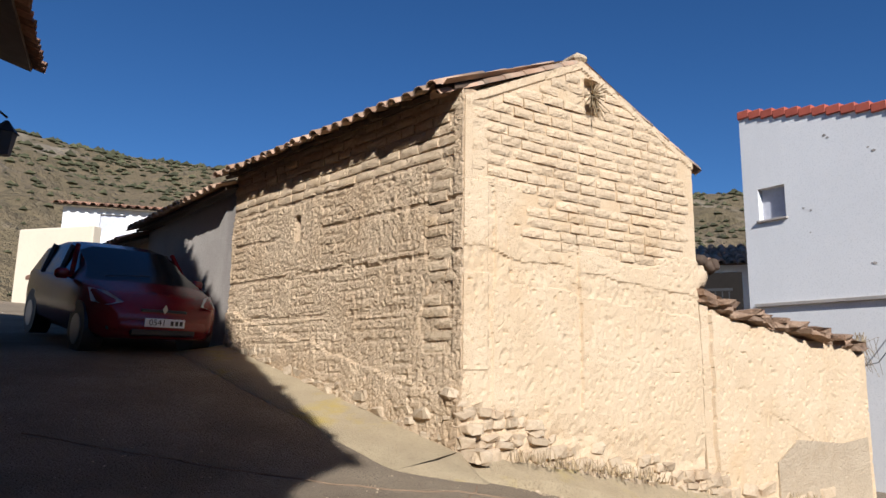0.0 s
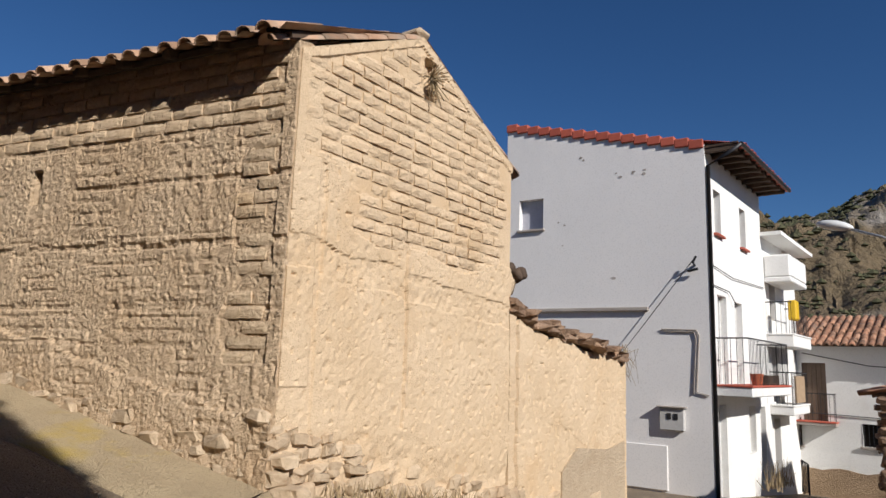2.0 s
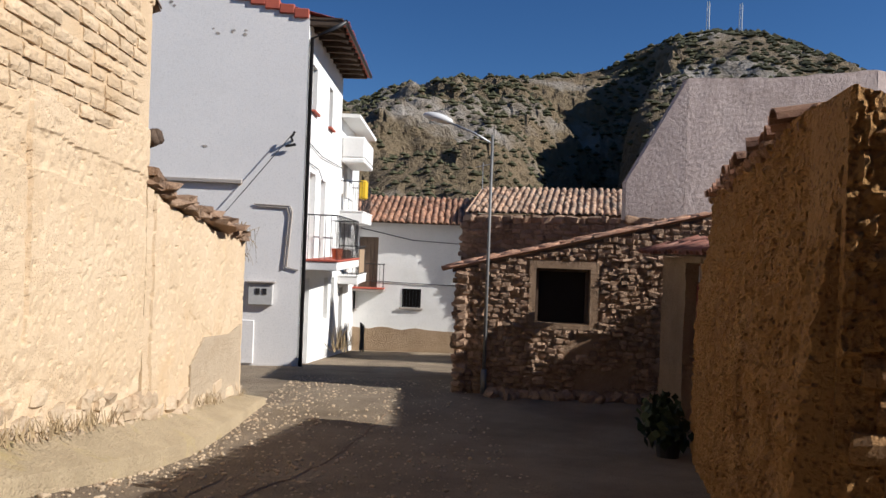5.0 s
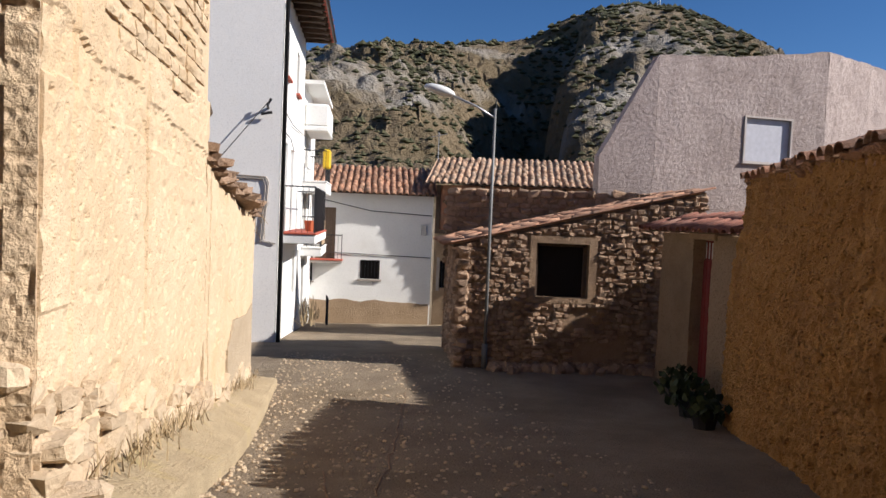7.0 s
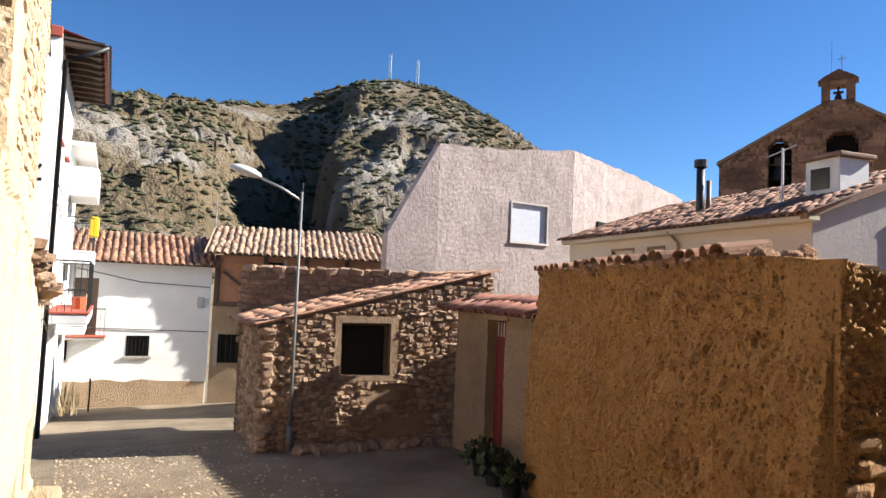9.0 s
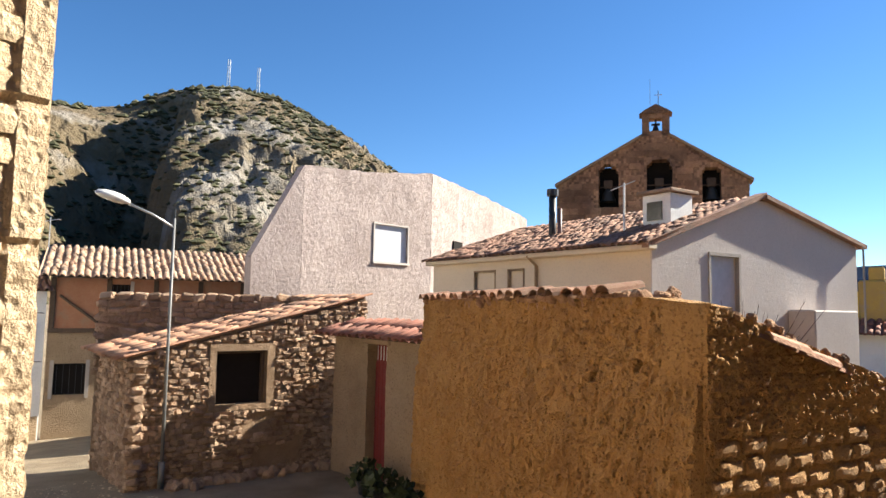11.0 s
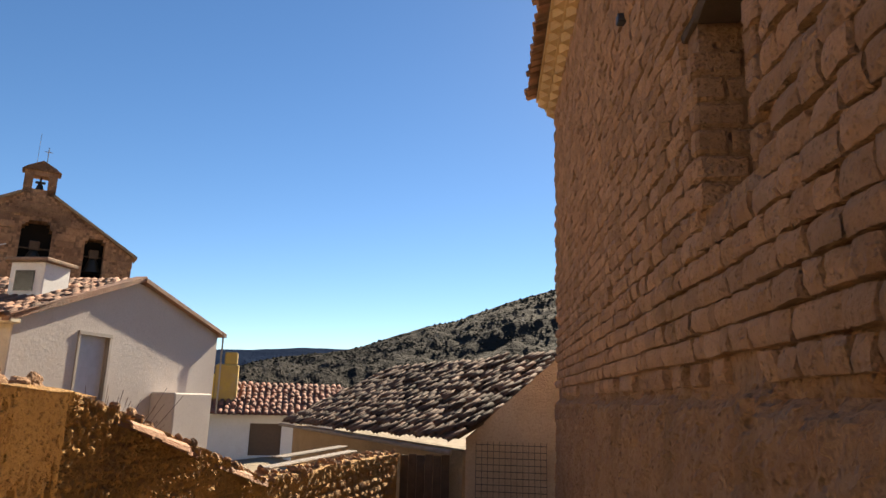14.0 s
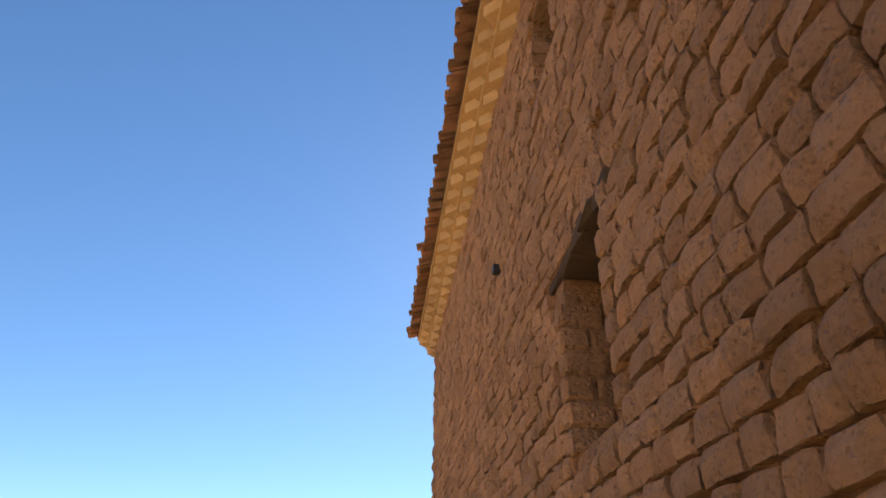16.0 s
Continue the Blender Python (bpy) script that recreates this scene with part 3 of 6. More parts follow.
for a, b in (((-0.3, 4.30), (1.63, 5.14)), ((3.7, 4.2), (1.63, 5.14))):
    n = 7
    for i in range(n):
        x, z = a[0] + (b[0] - a[0]) * i / n, a[1] + (b[1] - a[1]) * i / n
        up = Vector((b[0] - a[0], 0, b[1] - a[1])).normalized()
        side = Vector((0, 1, 0)).cross(up)
        m = Matrix((Vector((0, 1, 0)), up, side if side.z > 0 else -side)).transposed().to_4x4()
        ob = part("verge_tile", Shape().tile(0.36, 0.1, 0.085, Matrix.Translation((x, 0.09, z)) @ m), M_TILE_PALE, house, smooth=True)
        ob.matrix_local = GABLE
rafter = Shape().chamfer(-0.04, 0.04, -0.05, 0.8, -0.045, 0.045, 0.01)
rm = rafter.mesh("rafter")
rm.materials.append(M_DARKWOOD)
for i in range(9):
    ob = part("rafter", rm, None, house)
    ob.matrix_local = FACADE @ place(0.25 + i * 0.56, -0.19, 4.4, 0.4)
cap = part("ridge_cap", Shape().chamfer(1.53, 1.74, -0.03, 0.3, 5.14, 5.26, 0.05), M_STONE_PALE, house, "mortar lump on the ridge end")
cap.matrix_local = GABLE
bush = Shape()
for _ in range(60):
    bush.tube([(1.78, 0.0, 4.78), (1.78 + rnd.gauss(0, 0.09), -0.08 + rnd.gauss(0, 0.06), 4.75 + rnd.gauss(0, 0.13))], 0.006, 4)
ob = part("dry_weed", bush, M_DRY, house, "dry weed in a gap of the gable", kind="stuff")
ob.matrix_local = GABLE

# ---- low yard wall that carries on from the gable ----
yard = thing("adobe_yard_wall", GABLE, "low broken adobe wall topped with loose stone slabs", "wall")
yard_top = [(3.45, 2.45), (4.1, 2.3), (5.5, 2.12), (7.42, 1.93)]


def yard_relief(s, z):
    r = 0.016 * fbm(s, z, 31.0) - 0.06 * max(0.0, nz(s * 22, z * 17, 1) - 0.34) - 0.03 * max(0.0, nz(s * 9, z * 9, 7) - 0.28)
    if 4.9 < s < 7.4 and z < 0.78 - 0.42 * (s - 4.84) + 0.35:
        r -= 0.012
    if abs(s - 3.75 - 0.05 * nz(z * 3, 2)) < 0.03:
        r -= 0.05
    return r


ywall = part("wall_body", rough_wall(3.56, 7.42, gab_bot, yard_top, 0.45, 0.022, yard_relief, cap=0.05), M_ADOBE, yard)
lay("stone", rubble(3.6, 7.45, -0.8, 0.8, 0.25, lambda s, z: 0.6 - 0.175 * s < z < 1.0 - 0.175 * s + 0.22 * nz(s * 1.7, 2.2) and (s < 4.9 or z < 0.5 - 0.15 * s + 0.5), rnd), STONES_PALE, M_STONE_PALE, ywall, 90)
patch = part("cement_patch", rough_wall(5.0, 7.3, [(5, -0.5), (7.3, -0.75)], [(5, 0.45), (5.5, 0.72), (6.6, 0.62), (7.3, 0.68)], 0.05, 0.08, lambda s, z: 0.012 + 0.008 * fbm(s, z, 3)), M_PATCH, yard, "tan cement patch low on the wall")
slabs, s = [], 3.5
while s < 7.4:
    w = rnd.uniform(0.22, 0.5)
    for k in range(2):
        slabs.append(place(s + w / 2, 0.16 + rnd.gauss(0, 0.04), lerp_at(yard_top, s) + 0.04 + 0.085 * k, rnd.gauss(0, 0.1), rnd.gauss(0.05, 0.1), rnd.gauss(0, 0.2), w * rnd.uniform(0.8, 1.2), 0.55 * rnd.uniform(0.8, 1.1), 0.1))
    s += w * 0.9
lay("capping_stone", slabs, STONES, M_STONE, yard)
twigs = Shape()
for _ in range(26):
    a = rnd.uniform(-0.6, 0.3)
    twigs.tube([(7.3, 0.1, 2.0), (7.3 + 0.25 * math.cos(a), 0.1 + rnd.gauss(0, 0.1), 2.1 + rnd.uniform(0, 0.15)), (7.4 + 0.3 * rnd.random(), rnd.gauss(0, 0.1), 1.95 - rnd.uniform(0, 0.4))], 0.007, 4, 0.003)
part("dry_twigs", twigs, M_DRY, yard, "dry twigs hanging over the wall end", kind="stuff")

stump = thing("tree_stump", GABLE @ place(3.8, 0.3, 2.4), "pollarded grey tree stump behind the low wall", "tree")
part("trunk", Shape().tube([(0, 0, -0.7), (0.02, 0, 0.1), (0.1, 0, 0.35), (0.22, 0, 0.55)], 0.14, 10, 0.11), M_STONE_PALE, stump, smooth=True)
knob = Shape()
for _ in range(14):
    knob.chamfer(-0.08, 0.08, -0.08, 0.08, -0.06, 0.06, 0.03, place(0.2 + rnd.gauss(0, 0.09), rnd.gauss(0, 0.08), 0.58 + rnd.gauss(0, 0.05), *[rnd.uniform(0, 3) for _ in range(3)]))
part("knuckle", knob, M_DARKWOOD, stump, "dark cut knuckles", True)

# concrete apron along the gable foot
ap = Shape()
n = 40
for i in range(n + 1):
    s = -0.01 + 7.5 * i / n
    f = 0.9 - 0.172 * s
    g = min(gz(*(GABLE @ Vector((s, -0.45, 0)))[:2]), f)
    wob = 0.015 * nz(s * 2, 3)
    h = g + (0.07 + 0.2 * max(0.0, f - g)) * smooth(s, -0.3, 0.8)
    ap.v += [(s, 0.1, f - 0.02), (s, -0.12 + wob, h + 0.35 * (f - h)), (s, -0.36 + wob, h), (s, -0.385 + wob, h - 0.02), (s, -0.39 + wob, g - 0.12)]
for i in range(n):
    ap.f += [(5 * i + k, 5 * i + k + 1, 5 * i + k + 6, 5 * i + k + 5) for k in range(4)]
ap.f += [(4, 3, 2, 1, 0)]
ob = part("pavement", ap, M_APRON, None, smooth=True)
ob.matrix_world = GABLE
tagged(ob, "cracked concrete apron along the adobe wall", "pavement", kind="structure")
ap2 = Shape()
for i in range(n + 1):
    s = LF * i / n
    f = foot_f(s) - 0.02
    x, y = (FACADE @ Vector((s, -0.75, 0)))[:2]
    wob = 0.04 * nz(s * 1.4, 3)
    ap2.v += [(s, 0.1, f), (s, -0.3 + wob, 0.5 * f + 0.5 * gz(x, y)), (s, -0.75 + wob, gz(x, y) + 0.012), (s, -0.8 + wob, gz(x, y) - 0.1)]
for i in range(n):
    ap2.f += [(4 * i + k, 4 * i + k + 1, 4 * i + k + 5, 4 * i + k + 4) for k in range(3)]
fan = len(ap2.v)
for i in range(13):
    q = i / 12
    d = Vector((-0.725, -0.69)).lerp(Vector((0.53, -0.848)), q).normalized()
    reach = 0.78 + (0.44 - 0.78) * q
    hs = [(-0.06, 0.86), (0.3, None), (reach, None), (reach + 0.05, None)]
    for k, (r, h) in enumerate(hs):
        p = A0 + d * r
        g = gz(p.x, p.y)
        h = h or (g + (0.5 - 0.42 * q) * max(0.0, 0.86 - g) + 0.012 if k == 1 else g + (0.014 if k == 2 else -0.1))
        ap2.v.append(tuple(FACADE.inverted() @ Vector((p.x, p.y, h))))
for i in range(12):
    ap2.f += [(fan + 4 * i + k, fan + 4 * i + k + 1, fan + 4 * i + k + 5, fan + 4 * i + k + 4) for k in range(3)]
ob = part("pavement_strip", ap2, M_LICHEN, None, smooth=True)
ob.matrix_world = FACADE
tagged(ob, "sandy verge with yellow lichen below the adobe facade", "pavement", kind="structure")

weeds = Shape()
for _ in range(420):
    s = rnd.uniform(0.5, 7.3)
    if nz(s * 1.3, 5.5) < 0.0:
        continue
    f = 0.9 - 0.172 * s
    y = -0.02 - abs(rnd.gauss(0, 0.1))
    weeds.tube([(s, y, f - 0.06), (s + rnd.gauss(0, 0.04), y + rnd.gauss(0, 0.04), f + rnd.uniform(0.0, 0.1))], 0.006, 3, 0.002)
ob = part("weeds", weeds, M_DRY, None)
ob.matrix_world = GABLE
tagged(ob, "dry weeds and grass at the wall foot", "weeds", kind="stuff")

# ---- rendered houses further up the street ----
gw = thing("rendered_house", face_frame(A0 + U_FACADE * 8.3, -U_FACADE), "low house with grey cement render and tile eave", "house")
part("wall_front", rough_wall(0, 3.45, [(0, 2.0), (3.45, 1.4)], [(0, 4.02), (3.45, 4.2)], 0.4, 0.15, lambda s, z: 0.01 * fbm(s, z, 3)), M_CEMENT, gw)
tile_roof(gw, M_TILE_PALE, (-0.1, -0.35, 4.0), (1, 0, 0.05), (0, 2.6, 1.0), 3.6, 2.8, seed=8)
yw = thing("stone_house", face_frame(A0 + U_FACADE * 12.5, -U_FACADE), "ochre masonry house with a ragged tile roof", "house")
part("wall_front", rough_wall(0, 4.2, [(0, 2.4), (4.2, 1.8)], [(0, 3.7), (4.2, 3.85)], 0.4, 0.12, lambda s, z: 0.03 * fbm(s * 2, z * 2, 3)), M_ADOBE_SIDE, yw)
tile_roof(yw, M_TILE, (-0.1, -0.5, 3.62), (1, 0, 0.04), (0, 2.8, 1.1), 4.3, 3.0, seed=9)
for k, (sx, w) in enumerate(((-1.6, 0.3), (-3.1, 0.35))):
    part("pillar", Shape().chamfer(sx, sx + w, 0.1, 0.5, 2.2, 4.0, 0.03), M_TAN, yw)
part("lean_to_roof", Shape().box(-3.6, -1.0, -0.3, 1.6, 3.72, 3.82), M_TILE, yw)
part("garage_door", Shape().box(-2.75, -1.65, 0.6, 0.7, 2.2, 3.7), plain("green_metal_door", (0.03, 0.06, 0.045)), yw)
cw = thing("garden_wall", face_frame((-15.5, 24.6), (0.95, -0.3)), "pale rendered garden wall by the street", "wall")
part("wall_body", Shape().chamfer(0, 3.4, 0, 0.4, 2.0, 6.3, 0.04), M_CREAM, cw)
wh = thing("white_house", face_frame((-18.9, 33.2), (0.96, 0.26), 0.9), "long white house below the hill", "house")
part("wall_front", rough_wall(0, 8.2, [(0, 3), (8.2, 3)], [(0, 8.3), (8.2, 8.3)], 5, 0.5, lambda s, z: 0, [(1.7, 2.9, 6.9, 8.0), (5.6, 6.7, 6.9, 8.0)]), M_WHITE, wh)
for a in (1.7, 5.6):
    part("window", Shape().box(a, a + 1.2, 0.12, 0.18, 6.9, 8.0), M_SHUTTER, wh)
tile_roof(wh, M_TILE, (-0.4, -0.5, 8.3), (1, 0, 0), (0, 3.2, 0.7), 9, 3.3, seed=12, pitch=0.4)

# ---- big adobe barn ----
BF = face_frame((1.35, -5.5), (-0.434, 0.901))
barn = thing("adobe_barn", BF, "tall unplastered adobe brick barn in shade with a sawtooth cornice", "barn")
BL, BT = 12.6, 7.92
W1, W2 = (8.36, 9.12, 3.7, 4.85), (8.2, 8.8, 6.65, 7.5)


def barn_low(s):
    return 2.72 + 0.08 * nz(s * 1.1, 3) + 0.05 * nz(s * 5, 3)


def barn_relief(s, z):
    r = 0.018 * fbm(s, z, 41.0)
    low = barn_low(s)
    if z < low:
        r += 0.045 * nz(s * 3, z * 3, 9) + 0.03 * nz(s * 6, z * 6, 2) + 0.03 * nz(s * 15, z * 11, 4) + 0.014 * nz(s * 30, z * 26, 6) - 0.07 * max(0.0, nz(s * 9, z * 8, 13) - 0.25) + 0.012
        return r - 0.09 * smooth(z, low - 0.1 - 0.06 * nz(s * 4, 2), low - 0.02)
    return r - 0.06


bw = part("wall_front", rough_wall(0, BL, [(0, -0.8), (5, -0.6), (BL, 0.6)], [(0, BT), (BL, BT)], 0.55, 0.04, barn_relief, [W1, W2]), M_MUD_BARN, barn, "brown mud plaster band below bare adobe bricks")
BRB = brick_meshes("brick", 0.225, 0.142, 0.13, 0.013, 0.010, M_BRICK_BARN, 40, 21)


def barn_bricks(s, z):
    return z > barn_low(s) + 0.09 and not any(q[0] - 0.12 < s < q[1] + 0.1 and q[2] - 0.05 < z < q[3] + 0.05 for q in (W1, W2))


bb = courses(0.02, BL, 2.6, BT, 0.225, 0.142, barn_bricks, rnd, depth=0.13, out=0.004, joint=0.009, drop=0.004, rough=1.0, spread=0.36)
bb.sort(key=lambda m: (m.translation.x - 9.7) ** 2 + (2.1 * (m.translation.z - 3.9)) ** 2)
lay("brick", bb, BRB, M_BRICK_BARN, bw, 300)
jr = random.Random(3)
for q in (W1, W2):
    for i in range(int((q[3] - q[2]) / 0.16) - 1):
        z = q[2] + i * 0.16
        for x0, x1 in ((q[0] - 0.1, q[0] + 0.02), (q[1], q[1] + 0.11)):
            cut = [0.0, 0.3, 0.56] if i % 2 else [0.0, 0.2, 0.56]
            for a, b in zip(cut, cut[1:]):
                part("jamb_brick", Shape().chamfer(x0, x1, a + 0.008, b - 0.008, z + 0.008, z + 0.15, 0.018, None, 0.006, jr), M_BRICK_BARN, bw)
lin = Shape()
for k in range(5):
    a = 8.12 + k * 0.25
    lin.chamfer(a, a + 0.3, -0.005 + jr.uniform(0, 0.03), 0.3, 4.83 + jr.uniform(-0.02, 0.02), 4.93 + jr.uniform(-0.03, 0.02), 0.022, None, 0.018, jr)
part("window_lintel", lin, M_DARKWOOD, bw, "rough dark broken wooden lintel")
# one dark sheet paints the unlit inside behind both barn windows
part("window_shade_sheet", Shape().box(8.1, 9.3, 0.54, 0.58, 3.5, 7.7), M_DARK, barn)
part("beam_end", Shape().chamfer(6.55, 6.65, -0.06, 0.1, 5.9, 5.98, 0.01), M_BLACK, barn)
cn = []
for _ in range(4):
    cme = Shape().chamfer(-0.115, 0.115, -0.115, 0.115, -0.075, 0.075, 0.005, None, 0.003, jr).mesh("cornice_brick")
    cme.materials.append(M_CORNICE)
    cn.append(cme)
teeth = []
for row in range(2):
    for i in range(38):
        teeth.append(place(0.05 + i * 0.335, 0.03 - 0.16 * row, BT + 0.075 + 0.19 * row, 0, 0, math.pi / 4))
lay("cornice_brick", teeth, cn, M_CORNICE, barn, 120)
for row in range(3):
    part("cornice_course", Shape().chamfer(-0.12, BL, 0.02 - 0.17 * row, 0.5, BT + 0.15 + 0.19 * (row - 1), BT + 0.19 * row, 0.006), M_CORNICE, barn)
tile_roof(barn, M_TILE, (-0.2, -0.45, BT + 0.42), (1, 0, 0), (0, 4.6, 1.5), BL + 0.15, 4.95, seed=15, pitch=0.23, wobble=0.02)
part("wall_far_end", Shape().box(0.0, 0.5, 0.56, 8.5, -1, BT + 0.2), M_MUD_BARN, barn)
part("wall_back", Shape().box(0.0, BL, 8.0, 8.5, -1, BT), M_MUD_BARN, barn)
part("wall_near_end", Shape().box(BL - 0.5, BL, 0.56, 8.0, 0, BT + 0.2), M_MUD_BARN, barn)
nh = thing("neighbour_house", BF @ place(12.6, 0.9, 0), "lower rendered house beside the barn with a tile eave", "house")
part("wall_front", rough_wall(0.02, 5.5, [(0, 0.6), (5.5, 1.2)], [(0, 6.25), (5.5, 6.25)], 0.5, 0.2, lambda s, z: 0.015 * fbm(s, z, 5)), M_TAN, nh)
tile_roof(nh, M_TILE, (0.02, -0.75, 6.24), (1, 0, 0), (0, 4, 1.2), 5.4, 4.2, seed=16)
lan = thing("wall_lantern", Matrix.Translation((-6.75, 10.2, 4.95)) @ BF.to_3x3().to_4x4(), "black iron street lantern on the house wall", "lantern")
part("bracket", Shape().tube([(0, 1.0, 0.35), (0, 0.2, 0.5), (0, 0, 0.35)], 0.02, 6), M_BLACK, lan)
part("cage", Shape().tube([(0, 0, -0.25), (0, 0, 0.1)], 0.1, 6, 0.16), M_BLACK, lan)
part("cap", Shape().tube([(0, 0, 0.1), (0, 0, 0.3)], 0.19, 6, 0.03), M_BLACK, lan)

# ---- ruined mud wall between street and yard ----
ruin = thing("mud_yard_wall", I4, "ochre rammed mud wall with tile coping and eroded brick flank", "wall")
OF = face_frame((7.456, 4.105), (-0.9765, -0.2163))
EF = face_frame((1.88, 2.87), (0.3, -0.954))


def ochre_relief(s, z):
    r = 0.045 * fbm(s, z, 51.0) + 0.05 * max(0.0, nz(s * 19, z * 7, 2)) - 0.12 * max(0.0, nz(s * 17, z * 9, 5) - 0.16) + 0.02 * nz(s * 34, z * 18, 6) + 0.13 * smooth(-z, -2.35, -1.2)
    for q in (0.75, 1.45, 2.1):
        if abs(z - q - 0.04 * nz(s, q)) < 0.02:
            r -= 0.012
    for hs, hz in ((4.35, 1.95), (2.4, 1.75), (4.95, 2.1)):
        if math.hypot(s - hs, z - hz) < 0.05:
            r -= 0.1
    return r


ow = part("wall_front", rough_wall(0, 5.66, [(0, -0.9), (5.7, -0.2)], [(0, 2.63), (4.7, 2.68), (5.1, 2.64), (5.7, 2.6)], 0.3, 0.02, ochre_relief, cap=0.04), M_OCHRE, ruin, "pitted ochre mud face in shade")
ow.matrix_local = OF
ruin_top = [(0, 2.62), (0.82, 2.4), (1.65, 2.16), (2.9, 1.8), (3.3, 1.7), (8.75, 1.62)]


def ruin_bricks(s, z):
    edge = 1.6 + 0.3 * nz(s * 2.4, 7)
    return z < min(edge, lerp_at(ruin_top, s) - 0.12) and (s < 2.6 or z < 1.3 + 0.2 * nz(s * 2, 2)) or (s > 3.2 and z < 1.45)


def ruin_relief(s, z):
    r = 0.02 * fbm(s * 1.2, z * 0.8, 61.0) + 0.05 * max(0.0, nz(s * 27, z * 12, 4)) + 0.035 * max(0.0, nz(s * 44, z * 26, 8))
    if s < 3.2:
        r -= 0.008 * (1.0 if (z + 0.012 * nz(s * 1.5, z * 3)) % 0.148 < 0.024 else 0.0)
    return 0.4 * r - 0.035 if ruin_bricks(s, z) else r - 0.006


far_flank = part("wall_flank_low", rough_wall(3.2, 8.75, [(3.2, -0.35), (8.75, -0.6)], [(3.2, 1.72)] + ruin_top[4:], 0.45, 0.04, ruin_relief, cap=0.05), M_OCHRE, ruin)
far_flank.matrix_local = EF
ew = part("wall_flank", rough_wall(0, 3.2, [(0, -0.2), (3.2, -0.35)], ruin_top[:4] + [(3.2, 1.72)], 0.45, 0.016, ruin_relief, cap=0.03), M_OCHRE, ruin, "eroded flank with washed-out adobe bricks")
ew.matrix_local = EF
BRE = brick_meshes("brick", 0.28, 0.148, 0.12, 0.018, 0.014, M_BRICK_RUIN, 30, 31)
eb = courses(0.04, 8.6, 0.0, 2.3, 0.28, 0.148, ruin_bricks, rnd, depth=0.12, out=0.0, joint=0.018, drop=0.02, rough=1.0, spread=0.25)
eb.sort(key=lambda m: m.translation.x - 0.3 * m.translation.z)
lay("brick", eb, BRE, M_BRICK_RUIN, ew, 260)
TL = Shape().tile(0.44, 0.1, 0.08)
tme = TL.mesh("coping_tile")
tme.materials.append(M_TILE)
cop = []
for i in range(22):
    s = 0.1 + i * 0.212
    cop.append(OF @ place(s, -0.07 + rnd.gauss(0, 0.025), lerp_at([(0, 2.63), (5.7, 2.68)], s) + 0.03 + rnd.gauss(0, 0.012), 0.12 + rnd.gauss(0, 0.04), rnd.gauss(0, 0.08), rnd.gauss(0, 0.12)))
for i in range(1, 15):
    s = 0.02 + i * 0.215
    sl = math.atan2(lerp_at(ruin_top, s + 0.3) - lerp_at(ruin_top, s), 0.3)
    cop.append(EF @ place(s + 0.38, 0.1 + rnd.gauss(0, 0.03), lerp_at(ruin_top, s + 0.38) - 0.1, 0, 0, 0) @ Euler((0, -sl, 0)).to_matrix().to_4x4() @ place(0, 0, 0, 0, 0, math.pi / 2, 1.25, 1, 1.2))
lay("coping_tile", cop, [tme], M_TILE_PALE, ruin)
lumps = Shape()
part("mortar_bed", Shape().chamfer(0.0, 4.75, 0.02, 0.3, 2.52, 2.70, 0.03, OF), M_MUD_BARN, ruin)
for _ in range(190):
    s = rnd.uniform(0, 5.0)
    lumps.chamfer(-0.5, 0.5, -0.5, 0.5, -0.5, 0.5, 0.2, OF @ place(s, rnd.uniform(0.0, 0.4), 2.66 + rnd.gauss(0, 0.02), rnd.random(), rnd.random(), rnd.random(), 0.12, 0.12, 0.07))
for _ in range(260):
    s = rnd.uniform(0, 8.7)
    lumps.chamfer(-0.5, 0.5, -0.5, 0.5, -0.5, 0.5, 0.2, EF @ place(s, rnd.uniform(0.0, 0.42), lerp_at(ruin_top, s) + rnd.gauss(0, 0.025), rnd.random(), rnd.random(), rnd.random(), 0.09, 0.08, 0.05))
part("crumbled_top", lumps, M_MUD_BARN, ruin, "crumbled mud and stones along the wall head", kind="stuff")

# ---- gate between shed and mud wall ----
GF = face_frame((10.75, 5.27), (-0.894, -0.447))
gate = thing("yard_gate", GF, "narrow red wooden yard door under a small tile hood", "gate")
part("wall_left", rough_wall(-0.1, 1.15, [(-0.1, -1.2), (1.15, -1.2)], [(-0.1, 1.95), (1.15, 1.95)], 0.4, 0.06, lambda s, z: 0.035 * fbm(s * 1.5, z * 1.5, 8)), M_TAN, gate)
part("wall_right", rough_wall(1.78, 4.5, [(1.78, -1.2), (4.5, -1.2)], [(1.78, 1.95), (4.5, 1.95)], 0.4, 0.06, lambda s, z: 0.035 * fbm(s * 1.5, z * 1.5, 4)), M_TAN, gate)
part("lintel", Shape().chamfer(1.0, 1.9, -0.03, 0.42, 1.87, 2.0, 0.02), M_WOOD, gate)
dr = part("door", Shape().box(1.15, 1.78, 0.2, 0.24, -1.0, 1.87), M_REDDOOR, gate, "red painted plank door")
for i in range(5):
    part("plank", Shape().chamfer(1.16 + i * 0.124, 1.275 + i * 0.124, 0.17, 0.2, -0.9, 1.55, 0.006), M_REDDOOR, dr)
for i in range(6):
    part("bar", Shape().tube([(1.2 + i * 0.1, 0.19, 1.58), (1.2 + i * 0.1, 0.19, 1.83)], 0.009, 5), M_LAMP, dr)
tile_roof(gate, M_TILE_OLDRED, (-0.2, -0.35, 1.98), (1, 0, 0), (0, 0.9, 0.24), 4.5, 0.95, seed=17, wobble=0.02)

